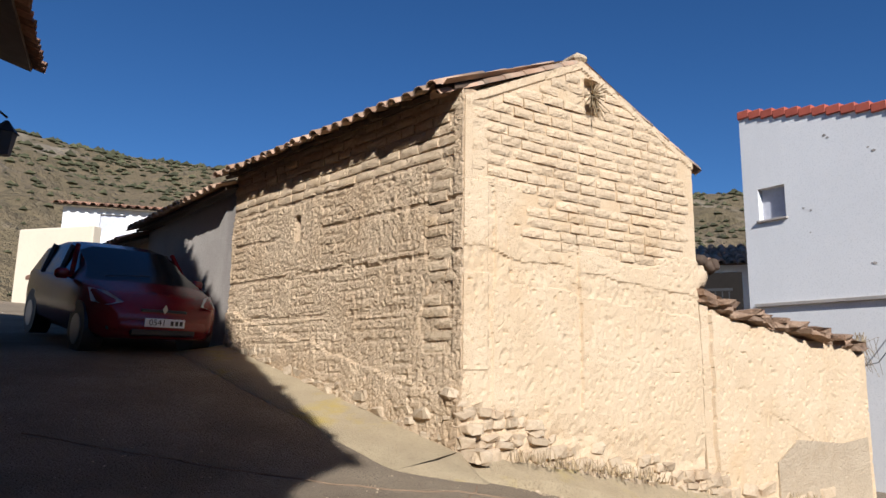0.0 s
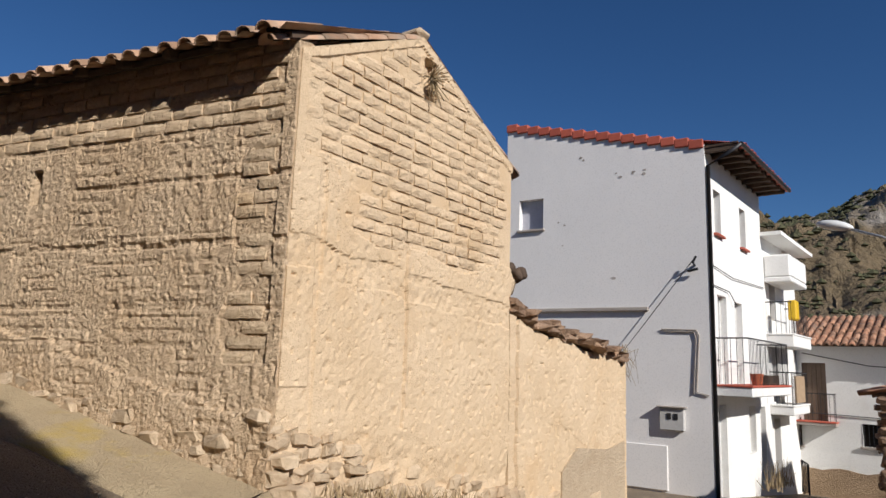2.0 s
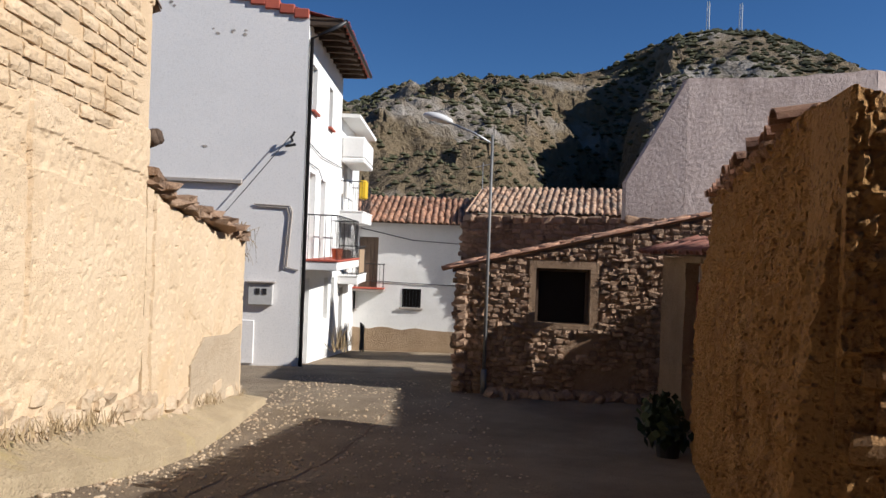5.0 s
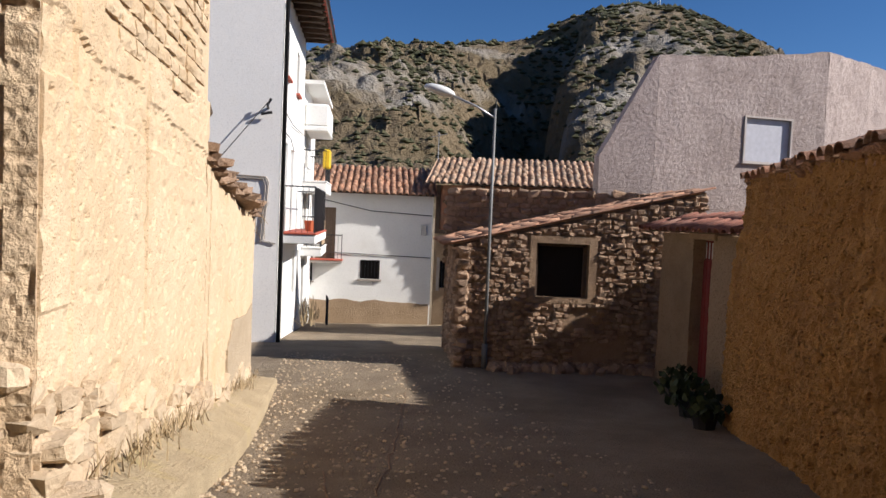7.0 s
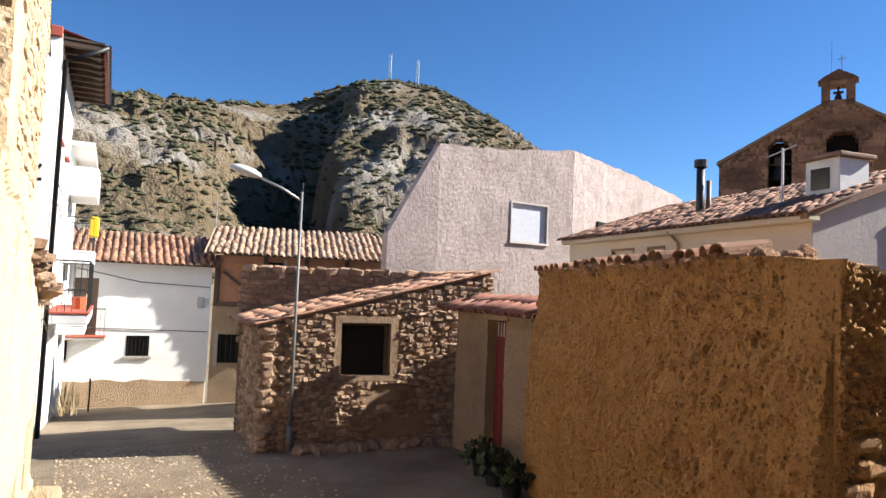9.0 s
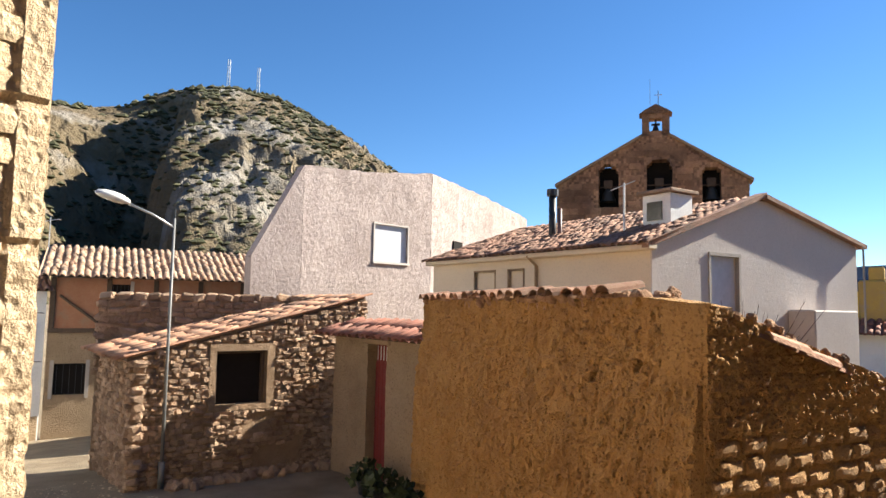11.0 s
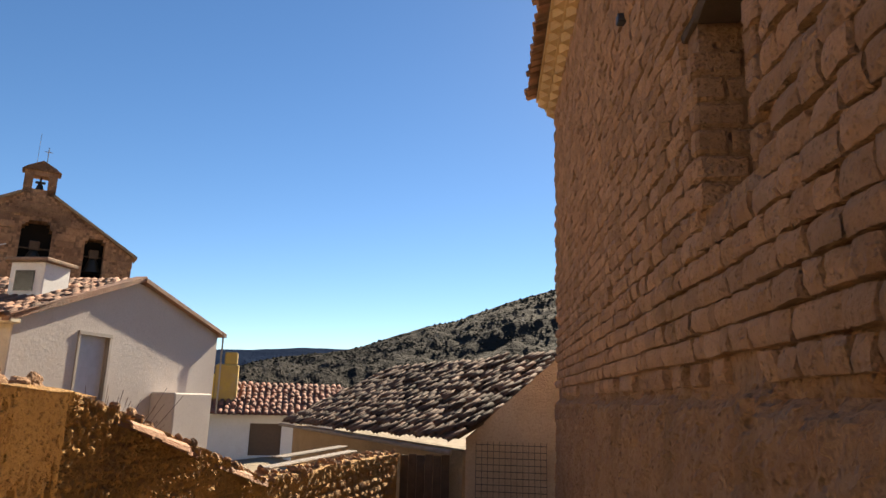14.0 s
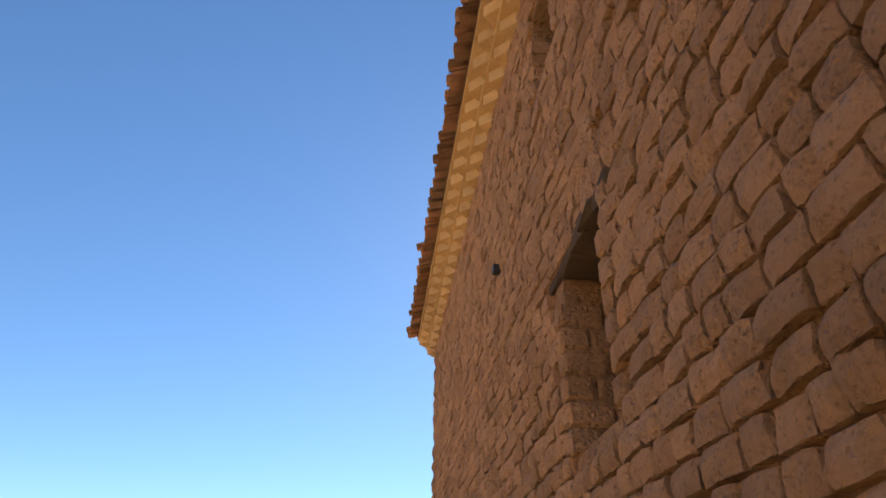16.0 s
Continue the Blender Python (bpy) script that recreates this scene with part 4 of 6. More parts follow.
# ---- stone shed ----
SF = face_frame((9.88, 8.76), (0.438, -0.899))
shed = thing("stone_shed", SF, "rubble stone shed with a sloping tile edge and a dark window", "shed")
st = [(0, 1.6), (4.56, 2.72)]
SW = (1.42, 2.4, 0.66, 1.66)


def shed_in(s, z):
    return z < lerp_at(st, s) - 0.05 and not (1.28 < s < 2.54 and 0.54 < z < 1.8) and not (0.9 < s < 3.2 and z < 0.45 + 0.15 * nz(s * 2, 3) and nz(s, z * 2) > 0.15)


sw = part("wall_front", rough_wall(0, 4.56, [(0, -1.3), (4.56, -1.3)], st, 0.5, 0.07, lambda s, z: -0.02 + 0.012 * fbm(s, z, 71), [SW]), M_MORTAR, shed, "rubble masonry in earth mortar")
sr = rubble(0, 4.5, -1.0, 2.75, 0.14, shed_in, rnd, 0.62, 0.065)
sr.sort(key=lambda m: -m.translation.z)
lay("stone", sr, STONES, M_STONE, sw, 300)
part("window_surround", rough_wall(1.3, 2.55, [(1.3, 0.56), (2.55, 0.56)], [(1.3, 1.79), (2.55, 1.79)], 0.08, 0.06, lambda s, z: 0.03 + 0.02 * fbm(s * 2, z * 2), [SW]), M_MORTAR, shed, "smooth mortar band round the window")
# the pane is a near-black sheet, the room's shade put into its colour
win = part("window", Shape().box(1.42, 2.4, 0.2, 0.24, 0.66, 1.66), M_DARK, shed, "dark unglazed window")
part("window_frame", Shape().box(1.42, 1.48, 0.12, 0.2, 0.66, 1.66).box(2.34, 2.4, 0.12, 0.2, 0.66, 1.66).box(1.42, 2.4, 0.12, 0.2, 1.6, 1.66), M_DARKWOOD, win)
ss = part("wall_side", Shape().box(0.02, 0.5, 0.5, 3.4, -1.3, 1.55), M_MORTAR, shed)
turn = place(0.02, 3.4, 0, 0, 0, -math.pi / 2)
lay("stone", [turn @ m for m in rubble(0, 3.35, -0.9, 1.5, 0.18, lambda s, z: True, rnd, 0.66, 0.06)], STONES, M_STONE, ss, 120)
up = Vector((4.6, 0, 1.13)).normalized()
vt = []
for i in range(13):
    m = Matrix((Vector((0, 1, 0)), up, Vector((0, 1, 0)).cross(up) * (1 if Vector((0, 1, 0)).cross(up).z > 0 else -1))).transposed().to_4x4()
    vt.append(Matrix.Translation((-0.15 + 0.37 * i, 0.03, 1.58 + 0.2475 * 0.37 * i + rnd.gauss(0, 0.008))) @ m @ Matrix.Diagonal((0.75, 1, 0.6, 1)))
vme = TL.mesh("verge_tile")
vme.materials.append(M_TILE)
lay("verge_tile", vt, [vme], M_TILE, shed)
tile_roof(shed, M_TILE, (-0.25, 3.4, 1.53), (0, -1, 0), (4.7, 0, 1.15), 3.4, 4.9, seed=19, wobble=0.02)
bs = thing("rear_stone_wall", face_frame((12.7, 10.2), (0.12, -0.99)), "rubble wall behind the shed", "wall")
b2 = part("wall_body", rough_wall(0, 4.6, [(0, -1.5), (4.6, -1.5)], [(0, 2.55), (4.6, 2.6)], 0.4, 0.15, lambda s, z: -0.02), M_MORTAR, bs)
lay("stone", rubble(0, 4.6, 1.0, 2.62, 0.22, lambda s, z: True, rnd, 0.6), STONES, M_STONE, b2, 150)

# ---- street lamp ----
lx, ly = 10.05, 8.25
lamp = thing("street_lamp", place(lx, ly, gz(lx, ly)), "galvanised street lamp on a tall thin pole", "street lamp")
part("pole", Shape().tube([(0, 0, -0.2), (0, 0, 2.4), (0.0, 0, 4.72)], 0.033, 10, 0.024), M_POLE, lamp, smooth=True)
part("base_sleeve", Shape().tube([(0, 0, 0), (0, 0, 0.45)], 0.055, 10), M_POLE, lamp, smooth=True)
hd = Vector((-0.36, 0.93, 0)) * 1.0
part("arm", Shape().tube([(0, 0, 4.55), hd * 0.35 + Vector((0, 0, 4.75)), hd * 0.85 + Vector((0, 0, 4.95))], 0.022, 8), M_STEEL, lamp, smooth=True)
part("cable", Shape().tube([(0.03, 0, 3.6), (0.06, 0, 4.4), (0.05, 0, 4.9)], 0.008, 5), M_CABLE, lamp)
hm = Matrix.Translation(hd * 1.02 + Vector((0, 0, 5.0))) @ Matrix.Rotation(math.atan2(hd.y, hd.x), 4, "Z") @ Matrix.Rotation(-0.25, 4, "Y")
hs = Shape()
for i in range(7):
    for j in range(10):
        a, b = math.pi * i / 6, 2 * math.pi * j / 10
        hs.v.append(tuple(hm @ Vector((-0.3 * math.cos(a), 0.14 * math.sin(a) * math.cos(b), 0.09 * math.sin(a) * math.sin(b) * (1.2 if math.sin(b) > 0 else 0.8)))))
for i in range(6):
    hs.f += [(i * 10 + j, i * 10 + (j + 1) % 10, (i + 1) * 10 + (j + 1) % 10, (i + 1) * 10 + j) for j in range(10)]
part("lamp_head", hs, M_LAMP, lamp, "pale oval lamp head", True)
mark = part("white_mark", Shape().box(-0.12, 0.12, -0.9, -0.2, 0.0, 0.008), M_APRON, lamp)

# ---- three-storey grey and white house ----
wa = radians(29)
WG = face_frame((11.5 - 0.545 * 5.6, 13.95 + 0.839 * 5.6), (0.545, -0.839))
WFm = face_frame((11.5, 13.95), (math.cos(wa), math.sin(wa)))
wh3 = thing("terraced_house", I4, "three-storey house with bare grey side wall and white balcony front", "house")
sg = 5.6
gt = [(0, 8.86), (sg, 7.46)]


def hang(ob, m):
    ob.matrix_local = m
    return ob


hang(part("wall_side", rough_wall(0, sg, [(0, -1.8), (sg, -1.8)], gt, 0.3, 0.3, lambda s, z: 0.004 * fbm(s, z), [(sg - 5.17, sg - 4.41, 5.65, 6.55)]), M_GREYWALL, wh3, "bare pale grey rendered side wall"), WG)
w = hang(part("window", Shape().box(sg - 5.17, sg - 4.41, 0.2, 0.24, 5.65, 6.55), M_SHUTTER, wh3), WG)
part("window_sill", Shape().chamfer(sg - 5.22, sg - 4.36, -0.08, 0.2, 5.6, 5.66, 0.01), M_CEMENT, w)
hang(part("ledge", Shape().chamfer(sg - 5.4, sg - 1.45, -0.1, 0.02, 3.3, 3.4, 0.015), M_CEMENT, wh3, "thin concrete ledge"), WG)
mb = hang(part("meter_box", Shape().chamfer(sg - 1.2, sg - 0.62, -0.12, 0.02, 0.42, 0.95, 0.015), M_METERBOX, wh3, "grey meter box with two dark dials"), WG)
for x in (sg - 1.02, sg - 0.86):
    part("dial", Shape().box(x, x + 0.1, -0.135, -0.12, 0.68, 0.82), M_BLACK, mb)
part("hood", Shape().chamfer(sg - 1.26, sg - 0.56, -0.18, 0.02, 0.95, 0.99, 0.01), M_CEMENT, mb)
hang(part("conduit", Shape().tube([(sg - 1.14, -0.03, 2.84), (sg - 0.3, -0.03, 2.82), (sg - 0.24, -0.03, 2.7), (sg - 0.33, -0.03, 1.35), (sg - 0.05, -0.03, 1.28)], 0.02, 6).tube([(sg - 1.1, -0.03, 2.79), (sg - 0.36, -0.03, 2.77), (sg - 0.31, -0.03, 2.6), (sg - 0.4, -0.03, 1.3)], 0.014, 6), M_CEMENT, wh3, "grey cable conduit"), WG)
hang(part("electrical_cabinet", Shape().chamfer(sg - 2.25, sg - 1.05, -0.04, 0.02, -1.0, 0.04, 0.01), M_GREYWALL, wh3), WG)
hang(part("insulator", Shape().tube([(sg - 0.3, 0, 4.4), (sg - 0.3, -0.18, 4.45), (sg - 0.22, -0.2, 4.6)], 0.03, 6).tube([(sg - 0.45, -0.1, 4.25), (sg - 0.2, -0.12, 4.3)], 0.035, 6), M_BLACK, wh3, "iron cable bracket"), WG)
cb = Shape().tube([tuple(WG @ Vector((sg - 0.3, -0.2, 4.5))), tuple(WG @ Vector((sg - 1.3, -0.25, 3.2))), tuple(WG @ Vector((sg - 2.35, -0.3, 1.85))), tuple(GABLE @ Vector((7.35, 0.1, 1.7)))], 0.012, 5)
part("hanging_cable", cb, M_CABLE, wh3)
st_r = random.Random(4)
spots = Shape()
for cx, cz, k in ((2.3, 7.55, 3), (3.3, 6.95, 2), (3.75, 6.95, 3), (4.05, 6.95, 2), (1.75, 5.75, 2), (1.9, 5.1, 1), (3.2, 4.2, 2)):
    for _ in range(k):
        x, z, q = cx + st_r.gauss(0, 0.07), cz + st_r.gauss(0, 0.04), st_r.uniform(0.02, 0.05)
        spots.prism([(x + q * 1.4 * math.cos(a) * st_r.uniform(0.6, 1), z + q * math.sin(a) * st_r.uniform(0.6, 1)) for a in [i * math.pi / 4 for i in range(8)]], -0.007, 0.0)
hang(part("render_chips", spots, M_CEMENT, wh3, "small chips in the render"), WG)
for i in range(16):
    a = i / 16
    x0, z0 = sg * a - 0.02, 8.88 - 1.4 * a
    hang(part("verge_tile", Shape().chamfer(x0, x0 + 0.36, -0.06, 0.14, z0 - 0.2, z0 + 0.03, 0.02, place(0, 0, 0)), M_TILE_RED, wh3), WG)
tr = thing("party_wall_back", WG, "plain rear wall closing the grey house", "wall", kind="structure")
part("wall_body", Shape().box(0.0, 0.3, 0.31, 7.0, -1.8, 8.6), M_GREYWALL, tr)

FL = 5.3
bw_ = [(0.62, 1.22, 5.3, 6.45), (3.0, 3.6, 5.3, 6.45), (0.7, 1.45, 1.55, 3.75), (2.2, 2.9, 1.55, 3.7), (0.45, 1.15, -1.2, 1.05), (3.2, 3.9, -0.3, 0.95), (4.4, 5.0, -1.2, 0.9)]
hang(part("wall_front", rough_wall(0, FL, [(0, -2), (FL, -2)], [(0, 7.3), (FL, 7.3)], 0.3, 0.4, lambda s, z: 0.003 * fbm(s, z), bw_), M_WHITE, wh3, "bright white front wall"), WFm)
for q in bw_:
    door = q[2] < 0 and q[3] > 1 or q[2] == 1.55
    w = hang(part("door" if door else "window", Shape().box(q[0], q[1], 0.22, 0.26, q[2], q[3]), M_LAMP if door else M_GLASS, wh3), WFm)
    part("window_frame", Shape().box(q[0], q[0] + 0.06, 0.16, 0.22, q[2], q[3]).box(q[1] - 0.06, q[1], 0.16, 0.22, q[2], q[3]).box(q[0], q[1], 0.16, 0.22, q[3] - 0.07, q[3]).box((q[0] + q[1]) / 2 - 0.03, (q[0] + q[1]) / 2 + 0.03, 0.16, 0.22, q[2], q[3]), M_LAMP, w)
    if q[2] > 0 and q[2] != 1.55:
        part("window_sill", Shape().chamfer(q[0] - 0.06, q[1] + 0.06, -0.1, 0.2, q[2] - 0.06, q[2], 0.01), M_TILE_RED, w)
hang(part("eave_soffit", Shape().box(0.0, FL + 0.1, -0.8, 0.3, 7.36, 7.41), M_DARKWOOD, wh3, "dark timber eave"), WFm)
for i in range(10):
    hang(part("rafter", Shape().chamfer(0.02 + i * 0.56, 0.12 + i * 0.56, -0.78, 0.1, 7.22, 7.36, 0.01), M_DARKWOOD, wh3), WFm)
tile_roof_w = thing("roof_structure", WFm, "red tile roof of the grey house", "roof", kind="structure")
tile_roof(tile_roof_w, M_TILE_RED, (0.1, -0.85, 7.3), (1, 0, 0), (0, 5, 1.2), FL, 5.4, seed=23, pitch=0.3)
hang(part("gutter", Shape().tube([(0.0, -0.88, 7.33), (FL, -0.88, 7.33)], 0.05, 8), M_BLACK, wh3), WFm)
hang(part("downpipe", Shape().tube([(0.03, -0.88, 7.33), (0.03, -0.5, 7.12), (0.03, -0.07, 6.9), (0.03, -0.07, -1.2)], 0.05, 8), M_BLACK, wh3, "black downpipe", True), WFm)
hang(part("facade_cable", Shape().tube([(0.05, -0.03, 4.45), (2.0, -0.05, 4.3), (FL, -0.04, 4.4)], 0.012, 5).tube([(0.1, -0.03, 3.95), (1.6, -0.05, 3.9), (2.0, -0.1, 3.6)], 0.012, 5), M_CABLE, wh3), WFm)


def balcony(name, m, x0, x1, depth, z, rail=1.0, slab=0.2, label="", solid=False, mat=None):
    b = thing(name, m, label, "balcony")
    part("slab", Shape().chamfer(x0, x1, -depth, 0.0, z - slab, z, 0.02), mat or M_WHITE, b)
    part("slab_edge", Shape().chamfer(x0 - 0.02, x1 + 0.02, -depth - 0.02, 0.0, z, z + 0.05, 0.01), M_TILE_RED if not solid else M_WHITE, b)
    rl = Shape()
    rl.tube([(x0 + 0.04, 0, z + rail), (x0 + 0.04, -depth + 0.05, z + rail), (x1 - 0.04, -depth + 0.05, z + rail), (x1 - 0.04, 0, z + rail)], 0.018, 5)
    part("top_rail", rl, M_BLACK, b)
    pts = [(x0 + 0.04, -depth + 0.05 + i * 0.14) for i in range(int(depth / 0.14))] + [(x0 + 0.04 + i * 0.13, -depth + 0.05) for i in range(int((x1 - x0) / 0.13))] + [(x1 - 0.04, -depth + 0.05 + i * 0.14) for i in range(int(depth / 0.14))]
    bm = Shape().tube([(0, 0, 0.04), (0, 0, rail)], 0.008, 4).mesh("bar")
    bm.materials.append(M_BLACK)
    for x, y in pts:
        ob = part("bar", bm, None, b)
        ob.matrix_local = place(x, y, z)
    return b


balcony("balcony", WFm, 0.25, 4.3, 0.85, 1.5, 1.15, 0.22, "white balcony with black iron railing on the white house")
pot = thing("flower_pot", WFm @ place(1.7, -0.6, 1.55), "orange terracotta flower pot on the balcony", "pot")
part("pot", Shape().tube([(0, 0, 0), (0, 0, 0.28)], 0.12, 10, 0.17), M_TERRACOTTA, pot)
box_ = thing("planter_box", WFm @ place(2.5, -0.6, 1.55), "dark planter boxes behind the railing", "planter")
part("box", Shape().chamfer(0, 1.2, -0.1, 0.1, 0, 0.25, 0.02), M_DARKWOOD, box_)

# next white house with bow balconies
NH = face_frame(tuple((WFm @ Vector((5.32, 0.0, 0)))[:2]), (math.cos(wa), math.sin(wa)))
nx = thing("white_balcony_house", NH, "white house with jutting balconies and a stone foot", "house")
part("wall_front", rough_wall(0, 4.6, [(0, -2.3), (4.6, -2.3)], [(0, 6.0), (4.6, 6.0)], 0.3, 0.4, lambda s, z: 0.003 * fbm(s, z), [(0.8, 1.6, 3.5, 5.5), (0.8, 1.6, 1.0, 3.0), (0.7, 1.5, -1.6, 0.5)]), M_WHITE, nx)
part("wall_end", Shape().box(0, 0.3, 0.31, 5, -2.3, 6), M_WHITE, nx)
for z in (3.5, 1.0, -1.6):
    part("door", Shape().box(0.8, 1.6, 0.2, 0.25, z, z + 2.0), M_DARKWOOD, nx)
part("roof", Shape().box(-0.1, 4.8, -0.6, 5, 6.0, 6.12), M_WHITE, nx, "pale roof slab")
part("top_balcony", Shape().chamfer(0.2, 2.6, -0.75, 0, 4.75, 5.45, 0.05).chamfer(0.2, 2.6, -0.75, 0, 4.6, 4.76, 0.03), M_WHITE, nx, "solid white top balcony")
balcony("balcony", NH, 0.2, 2.8, 0.75, 3.0, 1.0, 0.35, "white curved balcony with iron railing", True)
balcony("balcony", NH, 0.3, 2.6, 0.65, 0.9, 1.0, 0.25, "small white balcony with wooden railing panels", True)
yc = thing("yellow_container", NH @ place(0.5, -0.72, 3.1), "yellow plastic container hung on the balcony railing", "container")
part("tub", Shape().chamfer(-0.2, 0.2, -0.12, 0.12, 0.35, 0.95, 0.04), M_YELLOW, yc)
orange = thing("wooden_panel", NH @ place(1.2, -0.6, 0.95), "orange brown wooden railing panel", "panel")
part("panel", Shape().chamfer(-0.3, 0.9, -0.03, 0.03, 0.05, 0.85, 0.01), M_WOOD, orange)
pl = Shape()
for _ in range(90):
    x, y = st_r.uniform(3.5, 5.4), -0.2 - abs(st_r.gauss(0, 0.2))
    pl.tube([(x, y, -1.25), (x + st_r.gauss(0, 0.1), y + st_r.gauss(0, 0.1), -1.1 + st_r.uniform(0, 0.6))], 0.012, 3, 0.004)
ob = part("door_plants", pl, M_DRY, None)
ob.matrix_world = WFm
tagged(ob, "dry plants by the white house doors", "plants", kind="stuff")
fr = thing("iron_rail", WFm @ place(4.9, -0.9, -1.35), "black iron step railing by the street", "railing")
part("rail", Shape().tube([(0, 0, 0), (0, 0, 0.85), (0.9, 0, 0.65), (0.9, 0, -0.2)], 0.025, 6), M_BLACK, fr)
for i in range(4):
    part("bar", Shape().tube([(0.18 * (i + 1), 0, -0.1), (0.18 * (i + 1), 0, 0.8 - 0.05 * i)], 0.012, 5), M_BLACK, fr)

# ---- houses across the lane ----
H1 = face_frame((18.0, 22.1), (0.47, -0.883))
k = 3.17
h1 = thing("white_village_house", H1, "white limewashed house with clay tile roof and brown plinth", "house")
hw = [(k - 0.02, k + 0.88, -0.5, 0.42), (k + 2.66, k + 3.4, -0.38, 0.34), (k + 0.96, k + 1.7, 0.3, 2.27)]
part("wall_front", rough_wall(0, k + 5.35, [(0, -3), (k + 5.35, -3)], [(0, 2.85), (k + 5.35, 2.85)], 0.4, 0.3, lambda s, z: 0.008 * fbm(s, z), hw), M_WHITE, h1)
part("plinth", rough_wall(0, k + 5.3, [(0, -3), (k + 5.3, -3)], [(0, -1.0), (k + 1.4, -1.2), (k + 3.2, -1.2), (k + 5.3, -1.3)], 0.05, 0.25, lambda s, z: 0.03 + 0.01 * fbm(s, z), cap=0.1), M_TAN, h1, "brown earth plinth")
for q in hw[:2]:
    # indoor shade painted as a near-black sheet behind the bars
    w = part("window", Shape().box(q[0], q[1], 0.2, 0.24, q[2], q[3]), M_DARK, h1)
    for i in range(6):
        x = q[0] + (i + 0.5) * (q[1] - q[0]) / 6
        part("bar", Shape().tube([(x, -0.02, q[2]), (x, -0.02, q[3])], 0.012, 4), M_BLACK, w)
    part("window_sill", Shape().chamfer(q[0] - 0.08, q[1] + 0.08, -0.08, 0.1, q[2] - 0.07, q[2], 0.01), M_CEMENT, w)
q = hw[2]
w = part("door", Shape().box(q[0], q[1], 0.12, 0.17, q[2], q[3]), M_BROWNPAINT, h1, "brown balcony door")
for i in range(5):
    part("plank", Shape().chamfer(q[0] + i * 0.148, q[0] + 0.14 + i * 0.148, 0.09, 0.12, q[2], q[3] - 0.04, 0.006), M_BROWNPAINT, w)
balcony("balcony", H1, k + 0.75, k + 2.0, 0.45, 0.3, 0.95, 0.1, "narrow balcony with thin iron bars", mat=M_CEMENT)
tile_roof(h1, M_TILE, (-0.2, -0.45, 2.82), (1, 0, 0), (0, 3.2, 1.15), k + 5.6, 3.5, seed=27, pitch=0.24, wobble=0.02)
part("wires", Shape().tube([(k + 1, -0.05, 2.6), (k + 3, -0.08, 2.2), (k + 5.3, -0.05, 2.1)], 0.015, 4).tube([(k + 0.2, -0.03, 0.62), (k + 5.3, -0.03, 0.5)], 0.015, 4), M_CABLE, h1)
part("wall_box", Shape().chamfer(k + 4.9, k + 5.1, -0.1, 0, 1.35, 1.75, 0.01), M_METERBOX, h1)
H2 = face_frame((22.02, 14.5), (0.279, -0.96))
h2 = thing("timber_frame_house", H2, "brick and timber village house with clay tile roof", "house")
hw2 = [(0.25, 1.2, -0.62, 0.42), (1.84, 2.44, 2.52, 3.12)]
part("wall_front", rough_wall(0, 6.9, [(0, -3), (6.9, -3)], [(0, 1.5), (6.9, 1.5)], 0.4, 0.3, lambda s, z: 0.01 * fbm(s, z), hw2[:1]), M_TAN, h2)
part("upper_wall", rough_wall(0, 6.9, [(0, 1.52), (6.9, 1.52)], [(0, 3.3), (6.9, 3.35)], 0.4, 0.25, lambda s, z: 0.012 * fbm(s, z), hw2[1:]), M_BRICKRED, h2, "red brick infill between posts")
for x in (0.02, 1.7, 3.2, 4.7, 6.2):
    part("post", Shape().chamfer(x, x + 0.16, -0.06, 0.05, 1.55, 3.3, 0.01), M_DARKWOOD, h2)
part("beam", Shape().chamfer(0, 6.9, -0.09, 0.05, 1.45, 1.6, 0.02), M_DARKWOOD, h2)
part("brace", Shape().tube([(0.3, -0.04, 2.7), (1.6, -0.04, 1.7)], 0.05, 5).tube([(1.9, -0.04, 1.7), (3.1, -0.04, 2.4)], 0.05, 5), M_DARKWOOD, h2)
for q in hw2:
    # near-black sheet, painted as the unlit room
    w = part("window", Shape().box(q[0], q[1], 0.15, 0.2, q[2], q[3]), M_DARK, h2)
    for i in range(5):
        x = q[0] + (i + 0.5) * (q[1] - q[0]) / 5
        part("bar", Shape().tube([(x, -0.02, q[2]), (x, -0.02, q[3])], 0.012, 4), M_BLACK, w)
    part("surround", Shape().box(q[0] - 0.12, q[0], -0.02, 0.02, q[2] - 0.12, q[3] + 0.12).box(q[1], q[1] + 0.12, -0.02, 0.02, q[2] - 0.12, q[3] + 0.12), M_CEMENT, w)
tile_roof(h2, M_TILE_PALE, (-0.25, -0.55, 3.32), (1, 0, 0), (0, 3.4, 1.2), 7.4, 3.6, seed=29, pitch=0.24, wobble=0.025)
ant = thing("tv_antenna", H2 @ place(-0.3, 2.6, 4.2), "small television antenna on the tile roof", "antenna")
part("mast", Shape().tube([(0, 0, 0), (0, 0, 1.4)], 0.02, 5), M_STEEL, ant)
part("boom", Shape().tube([(-0.3, 0, 1.2), (0.35, 0, 1.35)], 0.015, 5).tube([(0.3, -0.2, 1.33), (0.3, 0.2, 1.33)], 0.012, 4), M_STEEL, ant)

